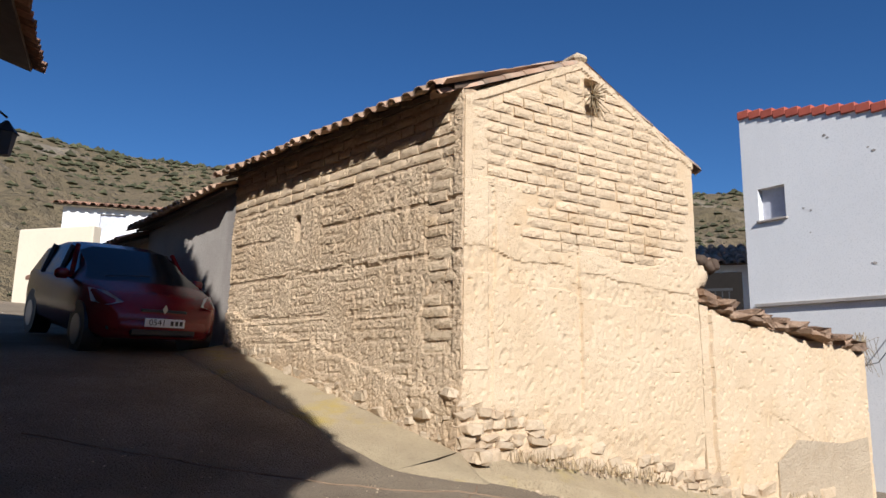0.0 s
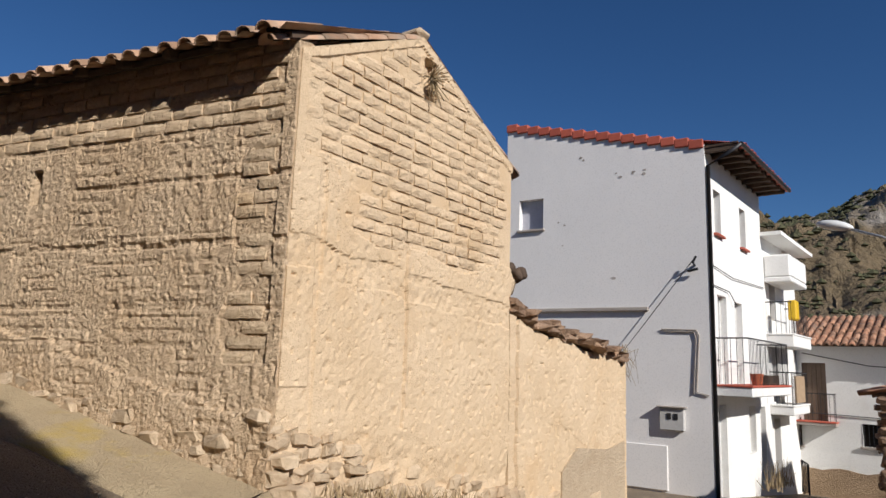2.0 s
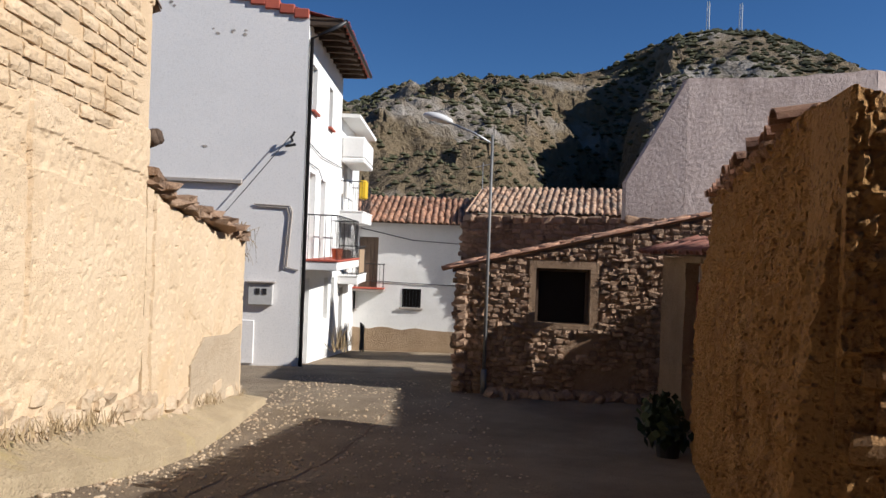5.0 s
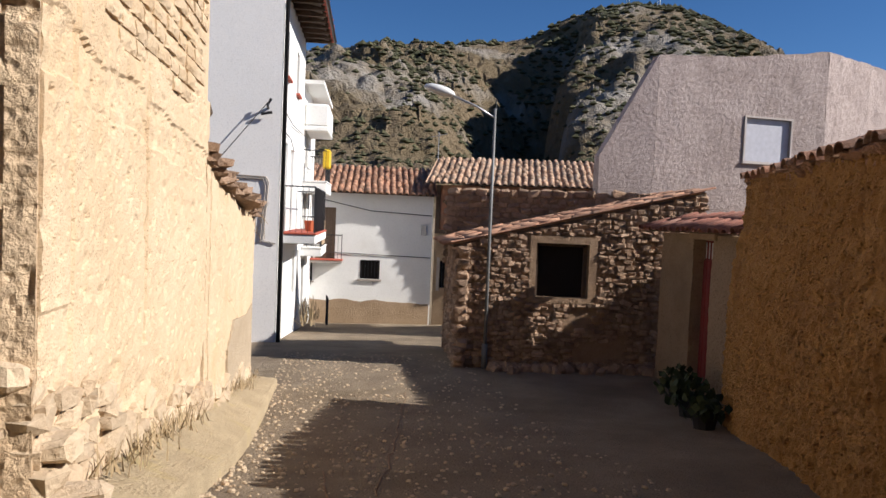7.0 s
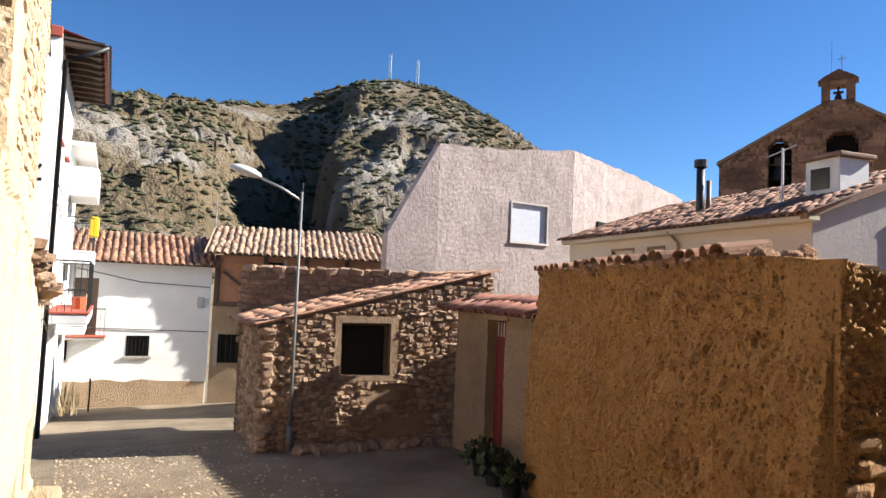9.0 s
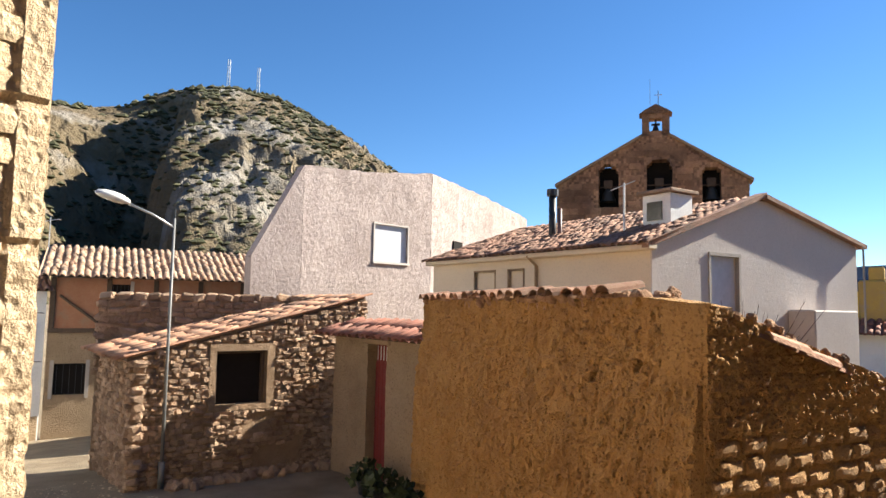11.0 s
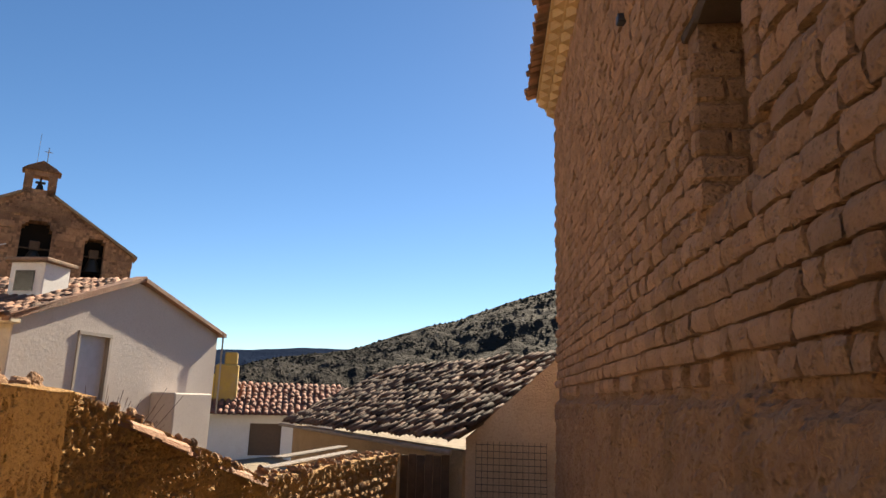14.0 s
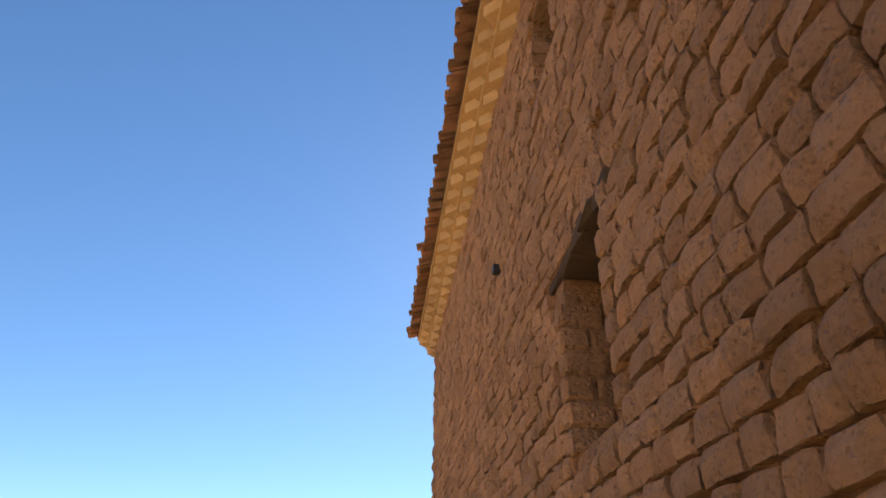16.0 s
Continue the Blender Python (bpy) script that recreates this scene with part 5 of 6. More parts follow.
# ---- pinkish house ----
PW = (2.78, 4.25, 4.0, 5.22)
pk = thing("pink_rendered_house", I4, "tall blank house with rough pinkish render", "house")
P1, P2, P3 = face_frame((17.67, 6.2), (0.583, -0.812)), face_frame((20.82, 1.81), (0.81, -0.586)), face_frame((16.9, 7.55), (0.495, -0.869))
hang(part("wall_front", rough_wall(0, 5.41, [(0, -2), (5.41, -2)], [(0, 6.7), (2.2, 6.85), (5.41, 7.28)], 0.4, 0.1, lambda s, z: 0.025 * fbm(s * 1.6, z * 1.6, 5), [PW], cap=0.04), M_PINK, pk), P1)
w = hang(part("window", Shape().box(PW[0], PW[1], 0.06, 0.1, PW[2], PW[3]), M_SHUTTER, pk, "closed white shutter"), P1)
part("window_frame", Shape().box(PW[0] - 0.05, PW[0], -0.04, 0.1, PW[2], PW[3] + 0.05).box(PW[1], PW[1] + 0.05, -0.04, 0.1, PW[2], PW[3] + 0.05).box(PW[0], PW[1], -0.04, 0.1, PW[3], PW[3] + 0.05).box(PW[0] - 0.08, PW[1] + 0.08, -0.08, 0.1, PW[2] - 0.07, PW[2]), M_PALEG, w)
hang(part("wall_side", rough_wall(0, 10.6, [(0, -2), (10.6, -2)], [(0, 7.28), (4.5, 7.25), (10.6, 7.0)], 0.4, 0.14, lambda s, z: 0.05 * fbm(s * 1.6, z * 1.6, 9), cap=0.06), M_PINK, pk), P2)
hang(part("wall_end", rough_wall(0, 1.55, [(0, -2), (1.55, -2)], [(0, 3.9), (1.55, 6.7)], 0.4, 0.1, lambda s, z: 0.012 * fbm(s, z, 9)), M_PINK, pk), P3)
hang(part("roof", Shape().box(1.6, 5.3, 0.41, 3.0, 6.3, 6.4), M_TILE, pk), P1)
# no hole here: a near-black box paints the shade of an opening
hang(part("vent_opening", Shape().box(1.8, 2.6, -0.07, 0.0, 4.7, 5.05), M_DARK, pk), P2)

# ---- cream house below the church ----
NEAR = Matrix.Translation((-2.72, 5.95, 2.6)) @ Matrix.Scale(0.76, 4) @ Matrix.Translation((2.72, -5.95, -2.6))
cr = thing("cream_house", NEAR, "cream house with pale gable and mossy tile roof", "house")
FE, FG = face_frame((21.77, 1.45), (-0.923, -0.384)), face_frame((12.58, -2.37), (0.317, -0.948))
hang(part("wall_front", rough_wall(0, 9.95, [(0, -2), (9.95, -2)], [(0, 4.1), (9.95, 4.1)], 0.3, 0.5, lambda s, z: 0.004 * fbm(s, z), [(2.6, 3.68, 2.5, 3.69), (4.4, 5.1, 2.5, 3.7)]), M_CREAM, cr), FE)
for a, b in ((2.6, 3.68), (4.4, 5.1)):
    w = hang(part("window", Shape().box(a, b, 0.1, 0.14, 2.5, 3.7), M_CREAM, cr, "cream roller shutter"), FE)
    part("window_frame", Shape().box(a - 0.05, a, -0.02, 0.1, 2.5, 3.75).box(b, b + 0.05, -0.02, 0.1, 2.5, 3.75).box(a - 0.05, b + 0.05, -0.03, 0.1, 3.7, 3.76), M_TAN, w)
hang(part("downpipe", Shape().tube([(5.6, -0.3, 4.1), (5.75, -0.06, 3.8), (5.75, -0.06, 0)], 0.05, 6), M_TAN, cr), FE)
hang(part("cornice", Shape().chamfer(-0.1, 10.1, -0.3, 0.05, 4.02, 4.16, 0.03), M_CREAM, cr), FE)
hang(part("wall_gable", rough_wall(0, 8.6, [(0, -2), (8.6, -2)], [(0, 4.2), (4.2, 5.66), (8.6, 4.6)], 0.3, 0.4, lambda s, z: 0.006 * fbm(s, z), [(2.08, 3.16, 2.4, 4.0)]), M_PALEG, cr), FG)
w = hang(part("window", Shape().box(2.08, 3.16, 0.12, 0.16, 2.4, 4.0), M_SHUTTER, cr, "white louvred shutter"), FG)
part("window_frame", Shape().box(2.0, 2.08, -0.03, 0.1, 2.4, 4.08).box(3.16, 3.24, -0.03, 0.1, 2.4, 4.08).box(2.0, 3.24, -0.04, 0.1, 4.0, 4.09), M_CEMENT, w)
hang(part("lean_to", Shape().chamfer(5.2, 7.2, -0.8, 0, -1, 2.65, 0.04), M_PALEG, cr), FG)
hang(part("gutter", Shape().tube([(8.62, -0.2, 4.6), (8.62, -0.2, 2.0)], 0.03, 6), M_CEMENT, cr), FG)
e0, e1 = FE @ Vector((0, -0.35, 4.15)), FE @ Vector((9.95, -0.35, 4.15))
rdg = FG @ Vector((4.2, 0, 5.7))
al = (e1 - e0).normalized()
perp = (rdg - e1) - al * (rdg - e1).dot(al)
tile_roof(cr, M_TILE_BROWN, e0 - al * 0.2, al, perp, (e1 - e0).length + 0.35, perp.length, "front_slope", seed=33, pitch=0.23, wobble=0.02)
g1 = FG @ Vector((8.8, -0.2, 4.58))
hang(part("rear_slope", Shape().prism([(4.15, 5.78), (8.85, 4.66), (8.85, 4.54), (4.15, 5.66)], -0.2, 9), M_TILE, cr, "clay tile slope"), FG)
hang(part("verge", Shape().prism([(-0.3, 4.22), (4.2, 5.84), (4.2, 5.7), (-0.3, 4.06)], -0.16, 0.2), M_TILE_BROWN, cr, "brown tile verge"), FG)
ch = thing("flue_pipes", NEAR @ FE @ place(4.4, 1.8, 4.75), "black metal flue pipes on the tile roof", "flue")
part("pipe", Shape().tube([(0, 0, -0.6), (0, 0, 1.5)], 0.12, 10), M_BLACK, ch, smooth=True)
part("cowl", Shape().tube([(0, 0, 1.5), (0, 0, 1.56), (0, 0, 1.72)], 0.19, 10), M_BLACK, ch)
part("thin_pipe", Shape().tube([(0.35, 0, -0.6), (0.35, 0, 1.05)], 0.07, 8), plain("rusty_pipe", (0.13, 0.06, 0.045)), ch, smooth=True)
dm = thing("dormer_turret", NEAR @ FE @ place(8.75, 2.0, 5.0) @ Matrix.Scale(0.85, 4), "small white dormer box with a dark window on the roof", "dormer")
part("box", Shape().chamfer(-0.5, 0.6, -0.5, 0.6, -0.8, 0.85, 0.02), M_WHITE, dm)
part("window", Shape().box(-0.3, 0.3, -0.53, -0.5, 0.0, 0.6), M_GLASS, dm)
part("roof", Shape().chamfer(-0.65, 0.75, -0.65, 0.75, 0.85, 0.98, 0.03), M_TILE_PALE, dm)
av = thing("roof_antenna", NEAR @ FE @ place(8.0, 1.2, 4.6), "thin white roof antenna", "antenna")
part("mast", Shape().tube([(0, 0, -0.3), (0, 0, 1.5)], 0.03, 6), M_LAMP, av)
part("boom", Shape().tube([(-0.5, 0, 1.35), (0.4, 0, 1.5)], 0.015, 5), M_LAMP, av)

# ---- church bell gable ----
CF = face_frame((34.71, -7.9), (-0.466, -0.885))
chn = thing("church_bell_gable", CF, "sandstone church bell gable with three arched bell openings", "church")


def arch_hole(x0, x1, z0, z1, n=8):
    r = (x1 - x0) / 2
    return [(x0, z0), (x1, z0)] + [((x0 + x1) / 2 + r * math.cos(math.pi * i / n), z1 - r + r * math.sin(math.pi * i / n)) for i in range(n + 1)]


ops = [(2.37, 3.44, 8.47, 10.91), (5.02, 6.42, 8.5, 11.13), (7.97, 9.0, 8.41, 10.58)]
ctop = [(0, 9.7), (4.7, 12.4), (5.55, 12.5), (6.35, 12.4), (10.48, 9.65)]


def arch_in(s, z):
    for x0, x1, z0, z1 in ops:
        r, c = (x1 - x0) / 2, (x0 + x1) / 2
        if z0 < z < z1 and abs(s - c) < r and (z < z1 - r or math.hypot(s - c, z - z1 + r) < r):
            return True
    return False


cs = Shape()
stp = 0.14
for i in range(int(10.48 / stp)):
    for j in range(int(16 / stp)):
        s, z = i * stp, -2.5 + j * stp
        t = lerp_at(ctop, s + stp / 2)
        if z < 6 and j % 8 == 0 and i % 8 == 0:
            cs.box(s, s + stp * 8, 0, 1.0, z, z + stp * 8)
        if z >= 6.4 and z < t and not arch_in(s + stp / 2, z + stp / 2):
            cs.box(s, s + stp, 0.02 * nz(s * 2, z * 2), 1.0, z, min(z + stp, t))
part("wall", cs, M_CHURCH, chn, "weathered ochre sandstone wall")
blk = []
cr_ = random.Random(8)
z = 6.6
while z < 12.3:
    s = 0.05 + cr_.uniform(0, 0.3)
    while s < 10.3:
        wdt = cr_.uniform(0.5, 0.95)
        if z + 0.36 < lerp_at(ctop, s + wdt / 2) - 0.25 and not any(x0 - 0.1 < s + t * wdt < x1 + 0.1 and z0 - 0.4 < z < z1 + 0.05 for x0, x1, z0, z1 in ops for t in (0, 0.5, 1)) and s + wdt < 10.4:
            blk.append(place(s + wdt / 2, 0.0, z + 0.18, 0, 0, 0, wdt - 0.025, 0.1, 0.335))
        s += wdt
    z += 0.36
ub = Shape().chamfer(-0.5, 0.5, -0.5, 0.5, -0.5, 0.5, 0.04).mesh("block")
ub.materials.append(M_CHURCH)
lay("block", blk, [ub], M_CHURCH, chn, 300)
for (a, b), (c, d) in zip(ctop, ctop[1:]):
    if abs(c - a) > 2:
        part("coping", Shape().prism([(a - 0.1, b), (c + 0.1, d), (c + 0.1, d + 0.16), (a - 0.1, b + 0.16)], -0.15, 1.15), M_MORTAR, chn)
part("turret", Shape().box(4.8, 5.2, 0.1, 0.9, 12.3, 13.75).box(5.9, 6.3, 0.1, 0.9, 12.3, 13.75).box(4.8, 6.3, 0.1, 0.9, 12.2, 12.75).box(5.2, 5.9, 0.1, 0.9, 13.5, 13.75), M_CHURCH, chn)
part("turret_cap", Shape().prism([(4.65, 13.75), (6.45, 13.75), (6.2, 13.95), (5.55, 14.3), (4.9, 13.95)], 0.0, 1.0), M_CHURCH, chn)
bell = [(0.0, 0.62), (0.12, 0.6), (0.22, 0.45), (0.28, 0.2), (0.36, 0.0)]


def bell_shape(x, z, k):
    sh = Shape()
    n = 12
    for r, h in bell:
        sh.v += [(x + k * r * math.cos(2 * math.pi * i / n), 0.5 + k * r * math.sin(2 * math.pi * i / n), z + k * h) for i in range(n)]
    for j in range(len(bell) - 1):
        sh.f += [(j * n + i, j * n + (i + 1) % n, (j + 1) * n + (i + 1) % n, (j + 1) * n + i) for i in range(n)]
    return sh


for x0, x1, z0, z1 in ops:
    c = (x0 + x1) / 2
    part("bell", bell_shape(c, z0 + 0.35, 1.25), plain("dark_bronze", (0.05, 0.045, 0.035), 0.5, 0.6), chn, smooth=True)
    part("yoke", Shape().chamfer(c - 0.25, c + 0.25, 0.4, 0.6, z0 + 1.1, z0 + 1.6, 0.05).tube([(x0, 0.5, z0 + 1.2), (x1, 0.5, z0 + 1.2)], 0.04, 6), M_DARKWOOD, chn)
    # dark sheet added across the arch to paint the shade behind the bell
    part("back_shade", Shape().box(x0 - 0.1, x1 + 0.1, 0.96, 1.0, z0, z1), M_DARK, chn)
part("small_bell", bell_shape(5.55, 12.8, 0.6), M_BLACK, chn)
part("bell_cross", Shape().box(5.5, 5.6, 0.45, 0.55, 12.9, 13.5).box(5.32, 5.78, 0.45, 0.55, 13.15, 13.27), M_BLACK, chn)
part("weather_vane", Shape().tube([(5.7, 0.5, 14.2), (5.7, 0.5, 15.2)], 0.025, 5).tube([(5.5, 0.5, 14.95), (5.9, 0.5, 14.95)], 0.02, 5).tube([(5.25, 0.5, 14.2), (5.25, 0.5, 15.9)], 0.015, 4), M_STEEL, chn)

# ---- low tiled shed at the end of the yard wall ----
RE, RG = face_frame((13.1, -12.1), (-0.845, 0.535)), face_frame((3.35, -6.0), (-0.928, -0.371))
rs = thing("tiled_yard_shed", I4, "low shed with a sagging bleached tile roof and wire mesh wall", "shed")
hang(part("wall_front", Shape().box(0, 11.5, 0, 0.3, -1, 1.7), M_TAN, rs), RE)
hang(part("wall_gable", rough_wall(0, 4.4, [(0, -1), (4.4, -1)], [(0, 1.95), (1.7, 3.45), (2.4, 3.75), (4.4, 3.75)], 0.3, 0.15, lambda s, z: 0.02 * fbm(s, z, 3)), M_PATCHED, rs, "patched tan rendered wall"), RG)
r0 = RE @ Vector((0, -0.35, 1.78))
tile_roof(rs, M_TILE_DARK, r0, (-0.845, 0.535, 0.012), (-0.535 * 3.4, -0.845 * 3.4, 1.7), 11.7, 4.2, seed=37, pitch=0.25, wobble=0.055, gap=0.07)
hang(part("gutter_board", Shape().chamfer(-0.2, 11.8, -0.47, -0.39, 1.66, 1.75, 0.02), M_GREYWOOD, rs), RE)
mesh_ = Shape()
for i in range(13):
    mesh_.tube([(0.2 + i * 0.11, -0.03, -0.2), (0.2 + i * 0.11, -0.03, 1.9)], 0.006, 4)
for i in range(18):
    mesh_.tube([(0.2, -0.03, -0.2 + i * 0.12), (1.52, -0.03, -0.2 + i * 0.12)], 0.006, 4)
hang(part("wire_mesh", mesh_, M_CABLE, rs, "rusty wire mesh panel"), RG)
yd = thing("plank_door", face_frame((4.55, -5.5), (-0.94, -0.33)), "weathered brown plank door in the yard", "door")
for i in range(6):
    part("plank", Shape().chamfer(0.05 + i * 0.16, 0.2 + i * 0.16, 0, 0.04, -0.5, 1.6 + 0.02 * (i % 2), 0.006), M_DARKWOOD, yd)
tin = thing("roof_boards", EF @ place(5.0, 0.3, 1.7), "grey weathered boards lying along the wall", "boards")
for i, (a, b) in enumerate(((-0.8, 2.6), (0.4, 3.2))):
    part("board", Shape().chamfer(a, b, 0.15 + i * 0.4, 0.33 + i * 0.4, 0.0 + i * 0.03, 0.03 + i * 0.03, 0.01), M_GREYWOOD, tin)

# bare shrub behind the wall
br = thing("bare_shrub", EF @ place(2.6, 1.8, 1.2), "bare leafless shrub behind the wall", "shrub")
tw = Shape()
for _ in range(46):
    a, t = st_r.uniform(0, 6.28), st_r.uniform(0.1, 0.6)
    p1 = Vector((math.cos(a) * t * 0.5, math.sin(a) * t * 0.5, 0.6))
    p2 = p1 + Vector((math.cos(a) * t, math.sin(a) * t, st_r.uniform(0.3, 0.9)))
    tw.tube([(0, 0, -1.2), tuple(p1), tuple(p2)], 0.012, 4, 0.003)
part("branches", tw, plain("grey_bark", (0.22, 0.17, 0.15), 0.9), br)

# ---- house with yellow chimney ----
YF = face_frame((23.6, -17.2), (-0.73, -0.68))
yh = thing("far_white_house", YF, "white house with red hip roof and yellow chimney", "house")
part("wall", rough_wall(0, 6.5, [(0, -3), (6.5, -3)], [(0, 1.7), (6.5, 1.7)], 5, 0.5, lambda s, z: 0.0, [(2.4, 3.9, -0.2, 1.3)]), M_WHITE, yh)
part("window", Shape().box(2.4, 3.9, 0.2, 0.25, -0.2, 1.3), M_BROWNPAINT, yh)
tile_roof(yh, M_TILE_OLDRED, (-0.4, -0.6, 1.7), (1, 0, 0), (0, 3, 1.5), 7.3, 3.3, seed=41, pitch=0.3, wobble=0.03)
part("hip_side", Shape().add([(6.9, -0.6, 1.7), (6.9, 5.5, 1.7), (5.5, 2.4, 3.2), (6.9, -0.6, 1.6), (6.9, 5.5, 1.6)], [(0, 1, 2), (0, 3, 4, 1)]), M_TILE_OLDRED, yh)
part("chimney", Shape().chamfer(0.5, 1.6, 0.6, 1.4, 1.5, 4.1, 0.08).chamfer(0.9, 1.5, 0.7, 1.3, 4.08, 4.7, 0.06), material("yellow_chimney_render", (0.5, 0.34, 0.08), (0.42, 0.28, 0.1), 2, 0.9, 0.3, 20, c3=(0.35, 0.27, 0.2)), yh, "yellow rendered chimney")
part("chimney_shoulder", Shape().chamfer(-0.4, 0.62, 0.7, 1.3, 1.5, 3.6, 0.03), M_YELLOW, yh)

# ---- hills ----
M_HILL = material("rocky_hillside", (0.235, 0.175, 0.105), (0.165, 0.125, 0.07), 0.07, 0.95, 1.0, 0.5, c3=(0.43, 0.405, 0.37), stain=1.2, speck=(0.09, 0.08, 0.05))
M_HILL_DRY = material("dry_brown_hillside", (0.24, 0.18, 0.105), (0.18, 0.14, 0.075), 0.09, 0.95, 1.0, 0.5, c3=(0.37, 0.31, 0.235), stain=0.8, speck=(0.10, 0.085, 0.05))
# darker copy of the hill shrubs, with the slope's shade put into the colour
M_SHRUB_FAR = material("shade_dark_scrub", (0.014, 0.016, 0.014), (0.024, 0.025, 0.02), 0.4, 0.95, 0.0, 3, vary=0.3, spec=0.05)
# base colour lowered to near-black to carry the shade of the south hill
M_HILL_FAR = material("shade_dark_wooded_hillside", (0.024, 0.022, 0.02), (0.04, 0.034, 0.027), 0.02, 0.95, 0.8, 0.2, c3=(0.055, 0.048, 0.04), spec=0.05)
# distance haze and woodland shade are painted into this dark blue base
M_RIDGE = material("haze_blue_distant_woods", (0.016, 0.026, 0.052), (0.022, 0.033, 0.058), 0.01, 1.0, 0.5, 0.1, spec=0.0)


def hill(name, az0, az1, r0, r1, crest, foot, label, mat, rough=1.0, n=150, m=46, seed=0.0, shrubs=0, rocks=0.0, gully=None, bush=None, size=1.0):
    """A slope seen from the street: by azimuth (degrees from +x, anticlockwise) and range, rising to crest(azimuth)."""
    vs, fs = [], []
    for i in range(n + 1):
        a = az0 + (az1 - az0) * i / n
        top = lerp_at(crest, a)
        for j in range(m + 1):
            t = j / m
            r = r0 + (r1 - r0) * t
            x, y = r * math.cos(radians(a)), r * math.sin(radians(a))
            z = foot + (top - foot) * (t ** 0.85 if t < 1 else 1)
            amp = rough * (0.25 + 0.75 * math.sin(math.pi * min(1, t * 1.02)))
            q = nz(x / 60, y / 60, seed) * 9 + nz(x / 22, y / 22, seed + 2) * 4.5 + abs(nz(x / 9, y / 9, seed + 4)) * 3.0 + nz(x / 4, y / 4, seed + 6) * 1.0
            if rocks:
                w = max(0.0, nz(x / 38, y / 38, seed + 9) + rocks)
                q += w * (abs(nz(x / 6, y / 6, 3)) * 9 + abs(nz(x / 3, y / 3, 3)) * 3 + round(nz(x / 14, y / 14, 5) * 3) * 3.2)
            if gully:
                off = a - (gully[0] - gully[3] * t) + 1.8 * nz(r / 13, 3.3, seed) + 0.9 * nz(r / 5, 1.1, seed) + 0.4 * nz(r / 2, 2.1, seed)
                q -= gully[1] / rough * math.exp(-(off / (gully[2] if off > 0 else 1.1)) ** 2) * math.sin(math.pi * min(1.0, t * 1.02)) ** 0.42
            vs.append((x, y, z + amp * q))
    vs_front = len(vs)
    for i in range(n):
        fs += [(i * (m + 1) + j, (i + 1) * (m + 1) + j, (i + 1) * (m + 1) + j + 1, i * (m + 1) + j + 1) for j in range(m)]
    for i in range(n + 1):
        a = az0 + (az1 - az0) * i / n
        vs.append(((r1 + 260) * math.cos(radians(a)), (r1 + 260) * math.sin(radians(a)), foot - 8))
    for i in range(n):
        fs.append((i * (m + 1) + m, (i + 1) * (m + 1) + m, vs_front + i + 1, vs_front + i))
    hl = tagged(part(name, Shape().add(vs, fs), mat, None, smooth=False), label, "hill", kind="structure")
    if shrubs:
        sr_, sh = random.Random(int(seed * 10) + 5), Shape()
        ico = [(math.cos(k * 1.2566) * 0.9, math.sin(k * 1.2566) * 0.9, 0.1) for k in range(5)] + [(0.1, 0, 0.95), (0, 0, -0.4)]
        icf = [(k, (k + 1) % 5, 5) for k in range(5)] + [((k + 1) % 5, k, 6) for k in range(5)]
        for _ in range(shrubs):
            i, j = sr_.randrange(n), min(m - 1, int(m * sr_.random() ** 0.8))
            p = Vector(vs[i * (m + 1) + j]).lerp(Vector(vs[(i + 1) * (m + 1) + j + 1]), sr_.random())
            if nz(p.x / 30, p.y / 30, 8) + 0.25 * sr_.gauss(0, 1) < -0.15:
                continue
            s = sr_.uniform(0.5, 1.7) * size * (r0 + (r1 - r0) * j / m) / 190
            pts = [(v[0] * s * sr_.uniform(0.7, 1.3), v[1] * s * sr_.uniform(0.7, 1.3), v[2] * s * sr_.uniform(0.6, 1.0)) for v in ico]
            sh.add([(a + p.x, b + p.y, c + p.z) for a, b, c in pts], icf)
        tagged(part(name + "_shrubs", sh, bush or M_SHRUB, None, kind="stuff"), "dark juniper shrubs scattered over the hillside", "shrubs")


# the crag across the valley
hill("hill_crag", -14, 48, 70, 235, [(-14, 16), (-9, 37), (-5, 50), (1, 65), (6, 73.5), (9, 74.5), (12, 73.5), (14, 71), (17, 64.5), (19, 62.5), (22, 61.3), (28.5, 59), (33.3, 56.3), (38, 51.3), (48, 46)], -2, "grey limestone crag with scrub and a shaded cliff", M_HILL, 0.85, 320, 100, 1.0, 9500, 0.35, (18.2, 40, 6.0, 5.0))
hill("hill_uphill", 58, 152, 75, 240, [(58, 50), (66, 60), (69, 61), (90, 64), (107, 67), (118, 69), (124, 71), (135, 70), (152, 60)], 6, "dry stony hillside with low scrub above the village", M_HILL_DRY, 0.6, 200, 50, 5.0, 5200, 0.05)
# shade on this slope comes from its dark ground and shrub colours
hill("hill_south", -76, -38, 160, 420, [(-76, 86), (-70, 74), (-66, 65), (-61.3, 51), (-56.7, 43), (-52, 31), (-44.2, 21), (-38, 6)], -8, "scrub-covered hill with its shade put into dark colours", M_HILL_FAR, 1.0, 160, 44, 9.0, 7000, bush=M_SHRUB_FAR, size=0.42)
hill("hill_distant", -60, -20, 600, 900, [(-60, 64), (-52, 64), (-48.7, 65), (-44.4, 59), (-42, 57), (-30, 40), (-20, 30)], -15, "distant wooded ridge with haze put into its blue colour", M_RIDGE, 0.6, 80, 16, 13.0)
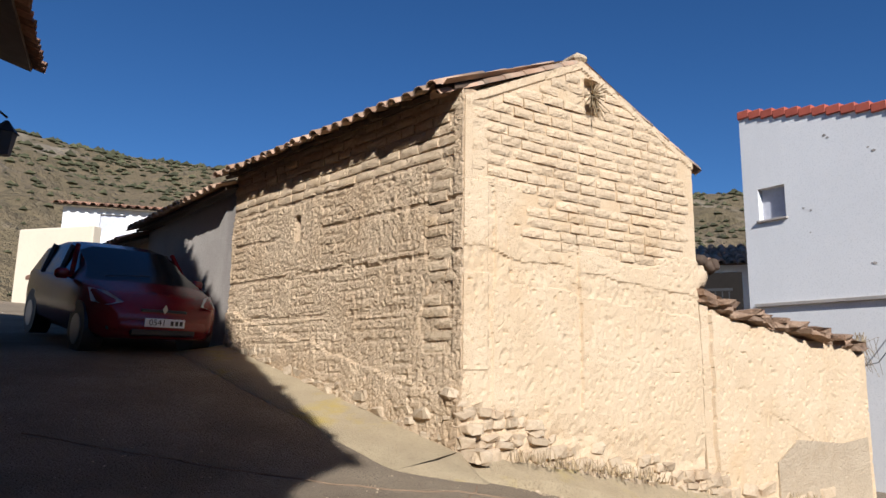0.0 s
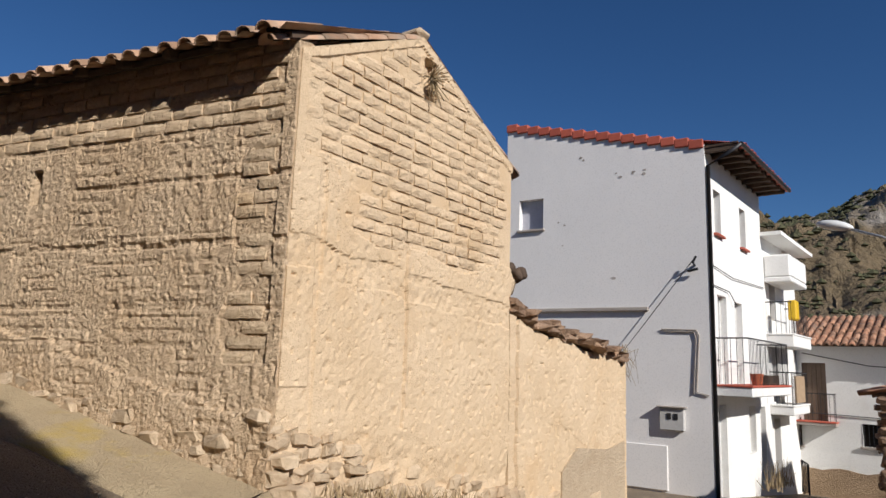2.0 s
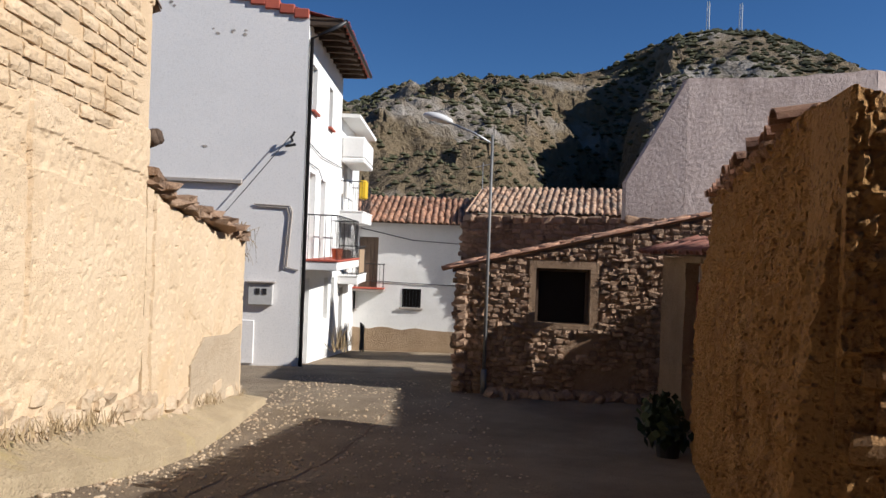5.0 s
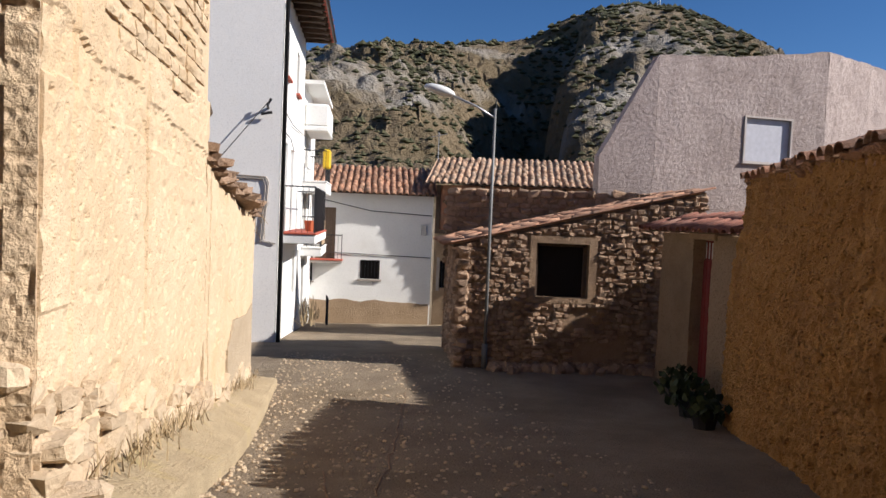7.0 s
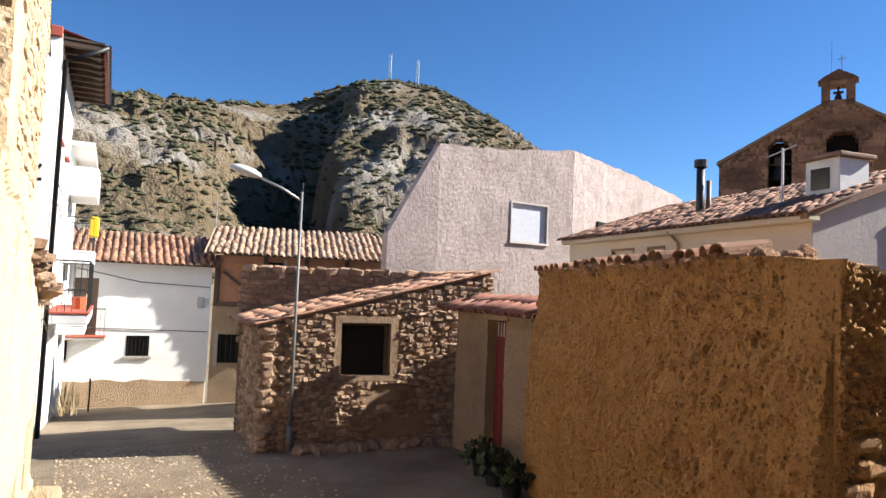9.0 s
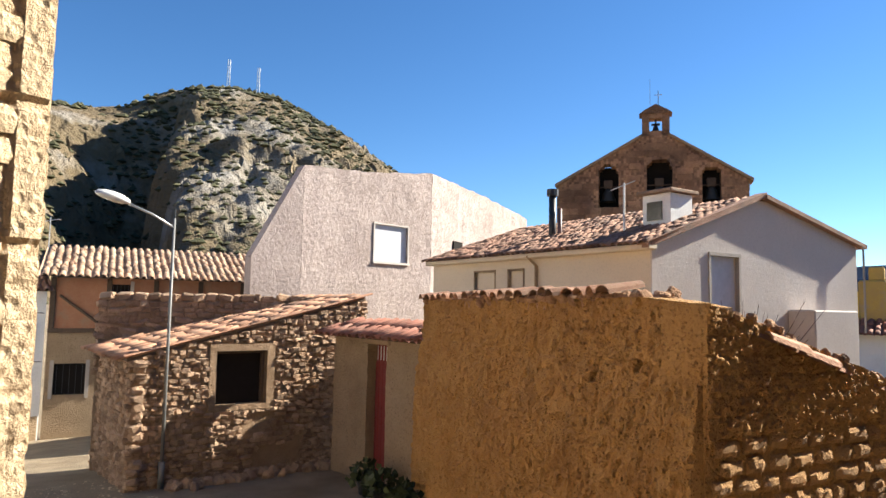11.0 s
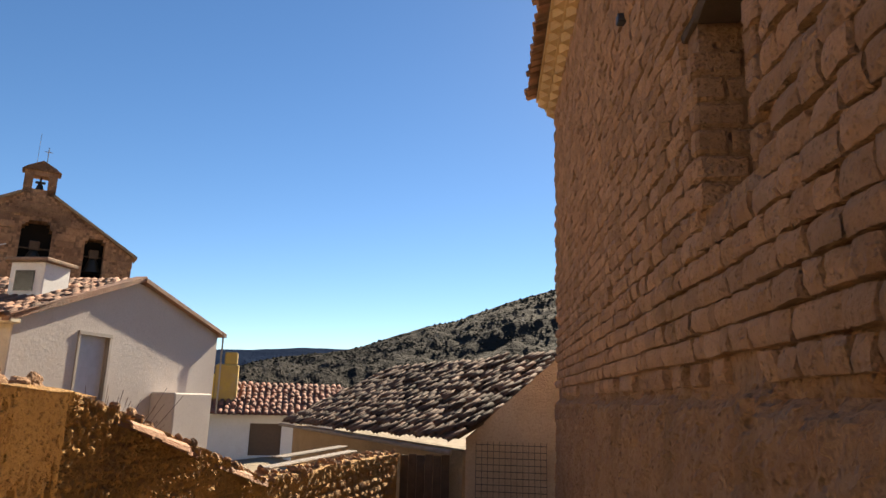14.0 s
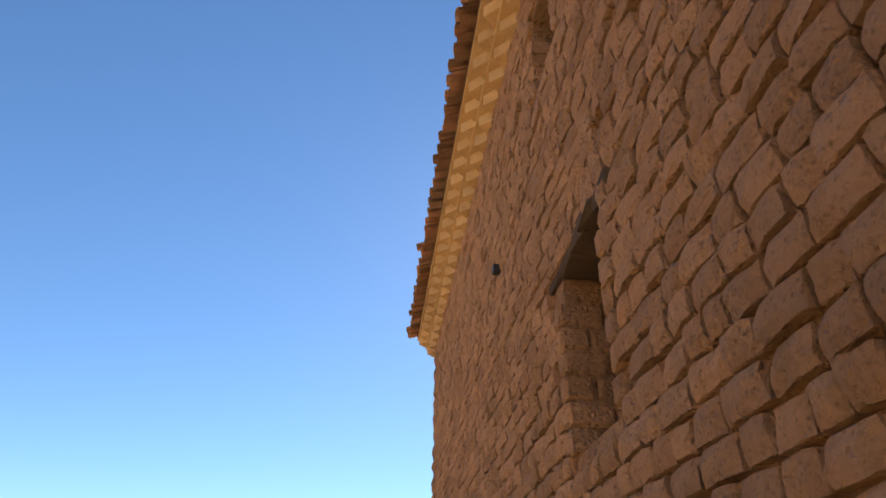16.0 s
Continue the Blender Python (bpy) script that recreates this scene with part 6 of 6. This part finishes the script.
for a, h in ((9.4, 10), (7.0, 8.5)):
    x, y = 228 * math.cos(radians(a)), 228 * math.sin(radians(a))
    tm = thing("radio_mast", place(x, y, 73), "lattice radio mast on the crag", "mast")
    lm = Shape()
    for c in ((-0.5, -0.4), (0.5, -0.4), (0, 0.5)):
        lm.tube([(c[0], c[1], -3), (c[0] * 0.7, c[1] * 0.7, h)], 0.13, 4)
    for i in range(int(h / 1.6)):
        lm.tube([(-0.5, -0.4, i * 1.6), (0.5, -0.4, i * 1.6 + 1.6), (0, 0.5, i * 1.6 + 0.8), (-0.5, -0.4, i * 1.6 + 0.2)], 0.08, 3)
    part("lattice", lm, M_LAMP, tm)

# ---- roofs glimpsed between adobe house and grey house ----
gh = thing("back_house", face_frame((5.6, 21.2), (0.95, -0.3)), "white house behind the yard with an old tile roof", "house")
part("wall", Shape().box(-1, 6, 0, 3, 0, 4.75), M_WHITE, gh)
tile_roof(gh, M_TILE_PALE, (-1.2, -0.4, 4.7), (1, 0, 0), (0, 3, 1.0), 7, 3.1, seed=43, pitch=0.3, wobble=0.03)
yg = thing("yard_gate_bars", face_frame((5.1, 14.45), (0.92, -0.38)), "dark iron yard gate", "gate")
for i in range(8):
    part("bar", Shape().tube([(i * 0.13, 0, 0.5), (i * 0.13, 0, 3.3)], 0.014, 4), M_BLACK, yg)
part("rail", Shape().box(-0.05, 0.98, -0.02, 0.02, 3.25, 3.3).box(-0.05, 0.98, -0.02, 0.02, 2.3, 2.34), M_BLACK, yg)
# added dark sheet that paints the shade behind the gate bars
part("backing", Shape().box(-0.4, 1.2, 0.9, 1.0, 0.5, 3.75), M_DARK, yg)

# ---- parked car ----
cx, cy = -5.03, 10.6
hdg = Vector((0.69, -0.725, 0)).normalized()
CM = Matrix(((hdg.x, -hdg.y, 0, cx), (hdg.y, hdg.x, 0, cy), (0, 0, 1, gz(cx, cy)), (0, 0, 0, 1))) @ Matrix.Rotation(0.13, 4, "Y")
car = thing("parked_car", CM, "dark red small hatchback parked in the barn's shade", "car")
# side profile stations from tail (x = -2) to nose (x = 2): x, half width, sill, belt, roof height
STN = [(-1.98, 0.70, 0.42, 0.86, 0.90), (-1.86, 0.80, 0.30, 0.95, 1.12), (-1.55, 0.84, 0.24, 0.98, 1.40), (-1.0, 0.855, 0.22, 0.97, 1.475), (-0.3, 0.86, 0.22, 0.955, 1.485), (0.25, 0.86, 0.22, 0.94, 1.42), (0.7, 0.86, 0.22, 0.93, 1.20), (1.12, 0.855, 0.22, 0.92, 0.965), (1.5, 0.83, 0.23, 0.84, 0.86), (1.8, 0.76, 0.25, 0.72, 0.75), (1.97, 0.60, 0.32, 0.58, 0.60)]


def section(x, w, s, b, r):
    cab = max(0.0, r - b - 0.06)
    top_w = w * (0.74 if cab > 0.1 else 0.9)
    half = [(w * 0.86, s), (w * 0.985, s + 0.1), (w, (s + b) / 2), (w * 0.975, b - 0.02), (w * 0.955, b), (w * 0.955 - (w * 0.955 - top_w) * 0.85, b + (r - b) * 0.82), (top_w * 0.8, r - 0.012), (top_w * 0.4, r)]
    return [(x, -y, z) for y, z in half] + [(x, y, z) for y, z in half[::-1]]


secs = [section(*q) for q in STN]
nn = len(secs[0])
vs = [p for sct in secs for p in sct]
body, glass = [], {("side_window", 4): [], ("side_window", 10): [], ("windscreen", 0): [], ("rear_window", 0): []}
for i in range(len(STN) - 1):
    for j in range(nn - 1):
        f = (i * nn + j, (i + 1) * nn + j, (i + 1) * nn + j + 1, i * nn + j + 1)
        side_glass = j in (4, 10) and 2 <= i <= 5
        screen = j in (5, 6, 7, 8, 9) and i in (5, 6)
        rear = j in (5, 6, 7, 8, 9) and i == 1
        (glass["side_window", j] if side_glass else glass["windscreen", 0] if screen else glass["rear_window", 0] if rear else body).append(f)
    body.append((i * nn, i * nn + nn - 1, (i + 1) * nn + nn - 1, (i + 1) * nn))
body += [tuple(range(nn)), tuple(range((len(STN) - 1) * nn + nn - 1, (len(STN) - 1) * nn - 1, -1))]
part("body", Shape().add(vs, body), M_CAR, car, "dark red bodywork", True)
for (pane, _), fs in glass.items():
    keep = sorted({k for f in fs for k in f})
    part(pane, Shape().add([vs[k] for k in keep], [tuple(keep.index(k) for k in f) for f in fs]), M_GLASS, car, "tinted glass", True)
for sy in (-1, 1):
    for x, nm in ((-0.95, 0), (0.0, 1), (0.62, 2)):
        part("pillar", Shape().tube([(x, sy * 0.825, 0.95), (x - (0.05 if nm < 2 else 0.42), sy * 0.68, 1.4 if nm < 2 else 1.41)], 0.035, 5), M_BLACK if nm < 2 else M_CAR, car)
    part("headlight", Shape().add([(1.42, sy * 0.80, 0.83), (1.62, sy * 0.80, 0.66), (1.86, sy * 0.66, 0.64), (1.87, sy * 0.48, 0.69), (1.62, sy * 0.62, 0.80)], [(0, 1, 2, 3, 4), (4, 3, 2, 1, 0)], place(0.02, sy * 0.025, 0.03)), M_LENS, car)
    mr = part("mirror", Shape().chamfer(0.58, 0.7, min(sy * 0.86, sy * 1.04), max(sy * 0.86, sy * 1.04), 0.92, 1.06, 0.035), M_CAR, car, smooth=True)
    part("fog_recess", Shape().chamfer(1.8, 1.9, min(sy * 0.48, sy * 0.68), max(sy * 0.48, sy * 0.68), 0.36, 0.46, 0.02), M_BLACK, car)
    for x in (-1.22, 1.26):
        wl = part("wheel", Shape().tube([(x, sy * 0.66, 0.3), (x, sy * 0.845, 0.3)], 0.305, 22), M_RUBBER, car)
        part("rim", Shape().tube([(x, sy * 0.83, 0.3), (x, sy * 0.862, 0.3)], 0.2, 16), M_RIM, wl)
        part("arch", Shape().tube([(x, sy * 0.6, 0.33), (x, sy * 0.852, 0.33)], 0.345, 22), M_BLACK, car)
part("bumper", Shape().chamfer(1.72, 2.0, -0.62, 0.62, 0.3, 0.55, 0.08), M_CAR, car, smooth=True)
part("grille", Shape().chamfer(1.9, 2.012, -0.42, 0.42, 0.31, 0.40, 0.02), M_BLACK, car)
part("upper_grille", Shape().chamfer(1.88, 1.955, -0.3, 0.3, 0.6, 0.65, 0.015), M_BLACK, car)
part("badge", Shape().prism([(-0.035, 0.0), (0, 0.06), (0.035, 0), (0, -0.06)], -0.01, 0.0, place(1.965, 0, 0.66, 0, 0, math.pi / 2)), M_RIM, car, "chrome diamond badge")
pt = part("number_plate", Shape().chamfer(2.005, 2.02, -0.26, 0.26, 0.43, 0.54, 0.004), M_PLATE, car, "white number plate")
fc = bpy.data.curves.new("plate_text", "FONT")
fc.body, fc.size, fc.align_x, fc.align_y, fc.extrude = "0541", 0.11, "CENTER", "CENTER", 0.001
fc.materials.append(M_BLACK)
tmp = new("plate_text", fc)
tme2 = bpy.data.meshes.new_from_object(tmp.evaluated_get(bpy.context.evaluated_depsgraph_get()))
bpy.data.objects.remove(tmp)
ob = part("plate_text", tme2, None, pt)
ob.matrix_local = Matrix(((0, 0, 1, 2.021), (1, 0, 0, -0.1), (0, 1, 0, 0.485), (0, 0, 0, 1)))
for i in range(3):
    part("plate_letter", Shape().box(2.02, 2.022, 0.07 + i * 0.06, 0.11 + i * 0.06, 0.455, 0.515), M_BLACK, pt)
part("wiper", Shape().tube([(1.02, -0.5, 1.01), (0.95, 0.1, 1.06)], 0.012, 4), M_BLACK, car)

# ---- plants and clutter by the gate ----
def leafy(name, x, y, size, label, count=130):
    t = thing(name, place(x, y, gz(x, y)), label, "plant")
    sh, q = Shape(), random.Random(int(x * 100))
    for _ in range(count):
        d = Vector((q.gauss(0, 1), q.gauss(0, 1), abs(q.gauss(0, 1)))).normalized() * size * q.uniform(0.3, 1.0)
        sh.add([(-0.06, 0, 0), (0, 0.02, 0.05), (0.07, 0, 0), (0, -0.02, -0.05)], [(0, 1, 2, 3)], place(d.x, d.y, d.z * 1.3 + 0.15, q.uniform(0, 3), q.uniform(0, 3), q.uniform(0, 3)))
    part("foliage", sh, M_LEAF, t)
    part("pot", Shape().tube([(0, 0, -0.02), (0, 0, 0.22)], 0.12, 10, 0.16), M_BLACK, t)


leafy("potted_plant", 8.6, 4.8, 0.34, "dark green potted plant by the red door")
leafy("potted_plant", 7.75, 4.62, 0.34, "dark green bushy plant against the mud wall")
leafy("potted_plant", 7.0, 4.42, 0.28, "dark leafy plant in a pot by the mud wall")
cl = random.Random(77)
pile = []
for _ in range(70):
    s = cl.uniform(0.6, 4.2)
    p = SF @ Vector((s, -0.25 - abs(cl.gauss(0, 0.15)), 0))
    pile.append(place(p.x, p.y, gz(p.x, p.y) + 0.04, cl.random(), cl.random(), cl.random() * 3, *[cl.uniform(0.1, 0.24) for _ in range(3)]))
heap = thing("rubble_heap", I4, "loose stones and bricks along the shed foot", "rubble")
lay("stone", pile, STONES, M_STONE, heap, 70)
part("kerb", Shape().chamfer(-0.1, 4.4, -0.55, -0.15, -0.95, -0.72, 0.03, SF), M_CEMENT, heap, "broken cement kerb")
grav = Shape()
for _ in range(2600):
    s, y = cl.uniform(0.5, 11), -0.3 - 3.4 * cl.random() ** 1.6
    p = GABLE @ Vector((s, y, 0))
    q = 0.005 + 0.018 * cl.random() ** 2.5
    grav.chamfer(-q, q, -q, q, -q * 0.6, q * 0.6, q * 0.4, place(p.x, p.y, gz(p.x, p.y) + q * 0.3, 0, 0, cl.random() * 3))
for _ in range(500):
    p = Vector((cl.uniform(-4, 1), cl.uniform(3.5, 8)))
    q = cl.uniform(0.003, 0.009)
    grav.chamfer(-q, q, -q, q, -q * 0.6, q * 0.6, q * 0.4, place(p.x, p.y, gz(p.x, p.y) + q * 0.3, 0, 0, cl.random() * 3))
tagged(part("gravel", grav, M_STONE_PALE, None, kind="stuff"), "loose gravel scattered over the lane", "gravel")

# cracks in the concrete
crk = Shape()
for pts in (((-3.4, 5.9), (-0.4, 5.55), (1.2, 6.0), (3.0, 7.2)), ((0.3, 6.05), (0.15, 4.6), (-0.3, 3.2)), ((2.2, 6.3), (4.5, 7.3), (7.5, 8.6))):
    line = []
    for (a, b), (c, d) in zip(pts, pts[1:]):
        for i in range(14):
            t = i / 14
            x, y = a + (c - a) * t, b + (d - b) * t
            x, y = x + 0.06 * nz(x * 3, y * 3, 2), y + 0.06 * nz(x * 3, y * 3, 7)
            line.append((x, y, gz(x, y) + 0.012 * nz(x * 0.9, y * 0.9) + 0.006 * nz(x * 4, y * 4) + 0.001))
    crk.tube(line, 0.008, 4)
tagged(part("pavement_cracks", crk, M_MORTAR, None, kind="structure"), "thin dark cracks in the street concrete", "cracks")
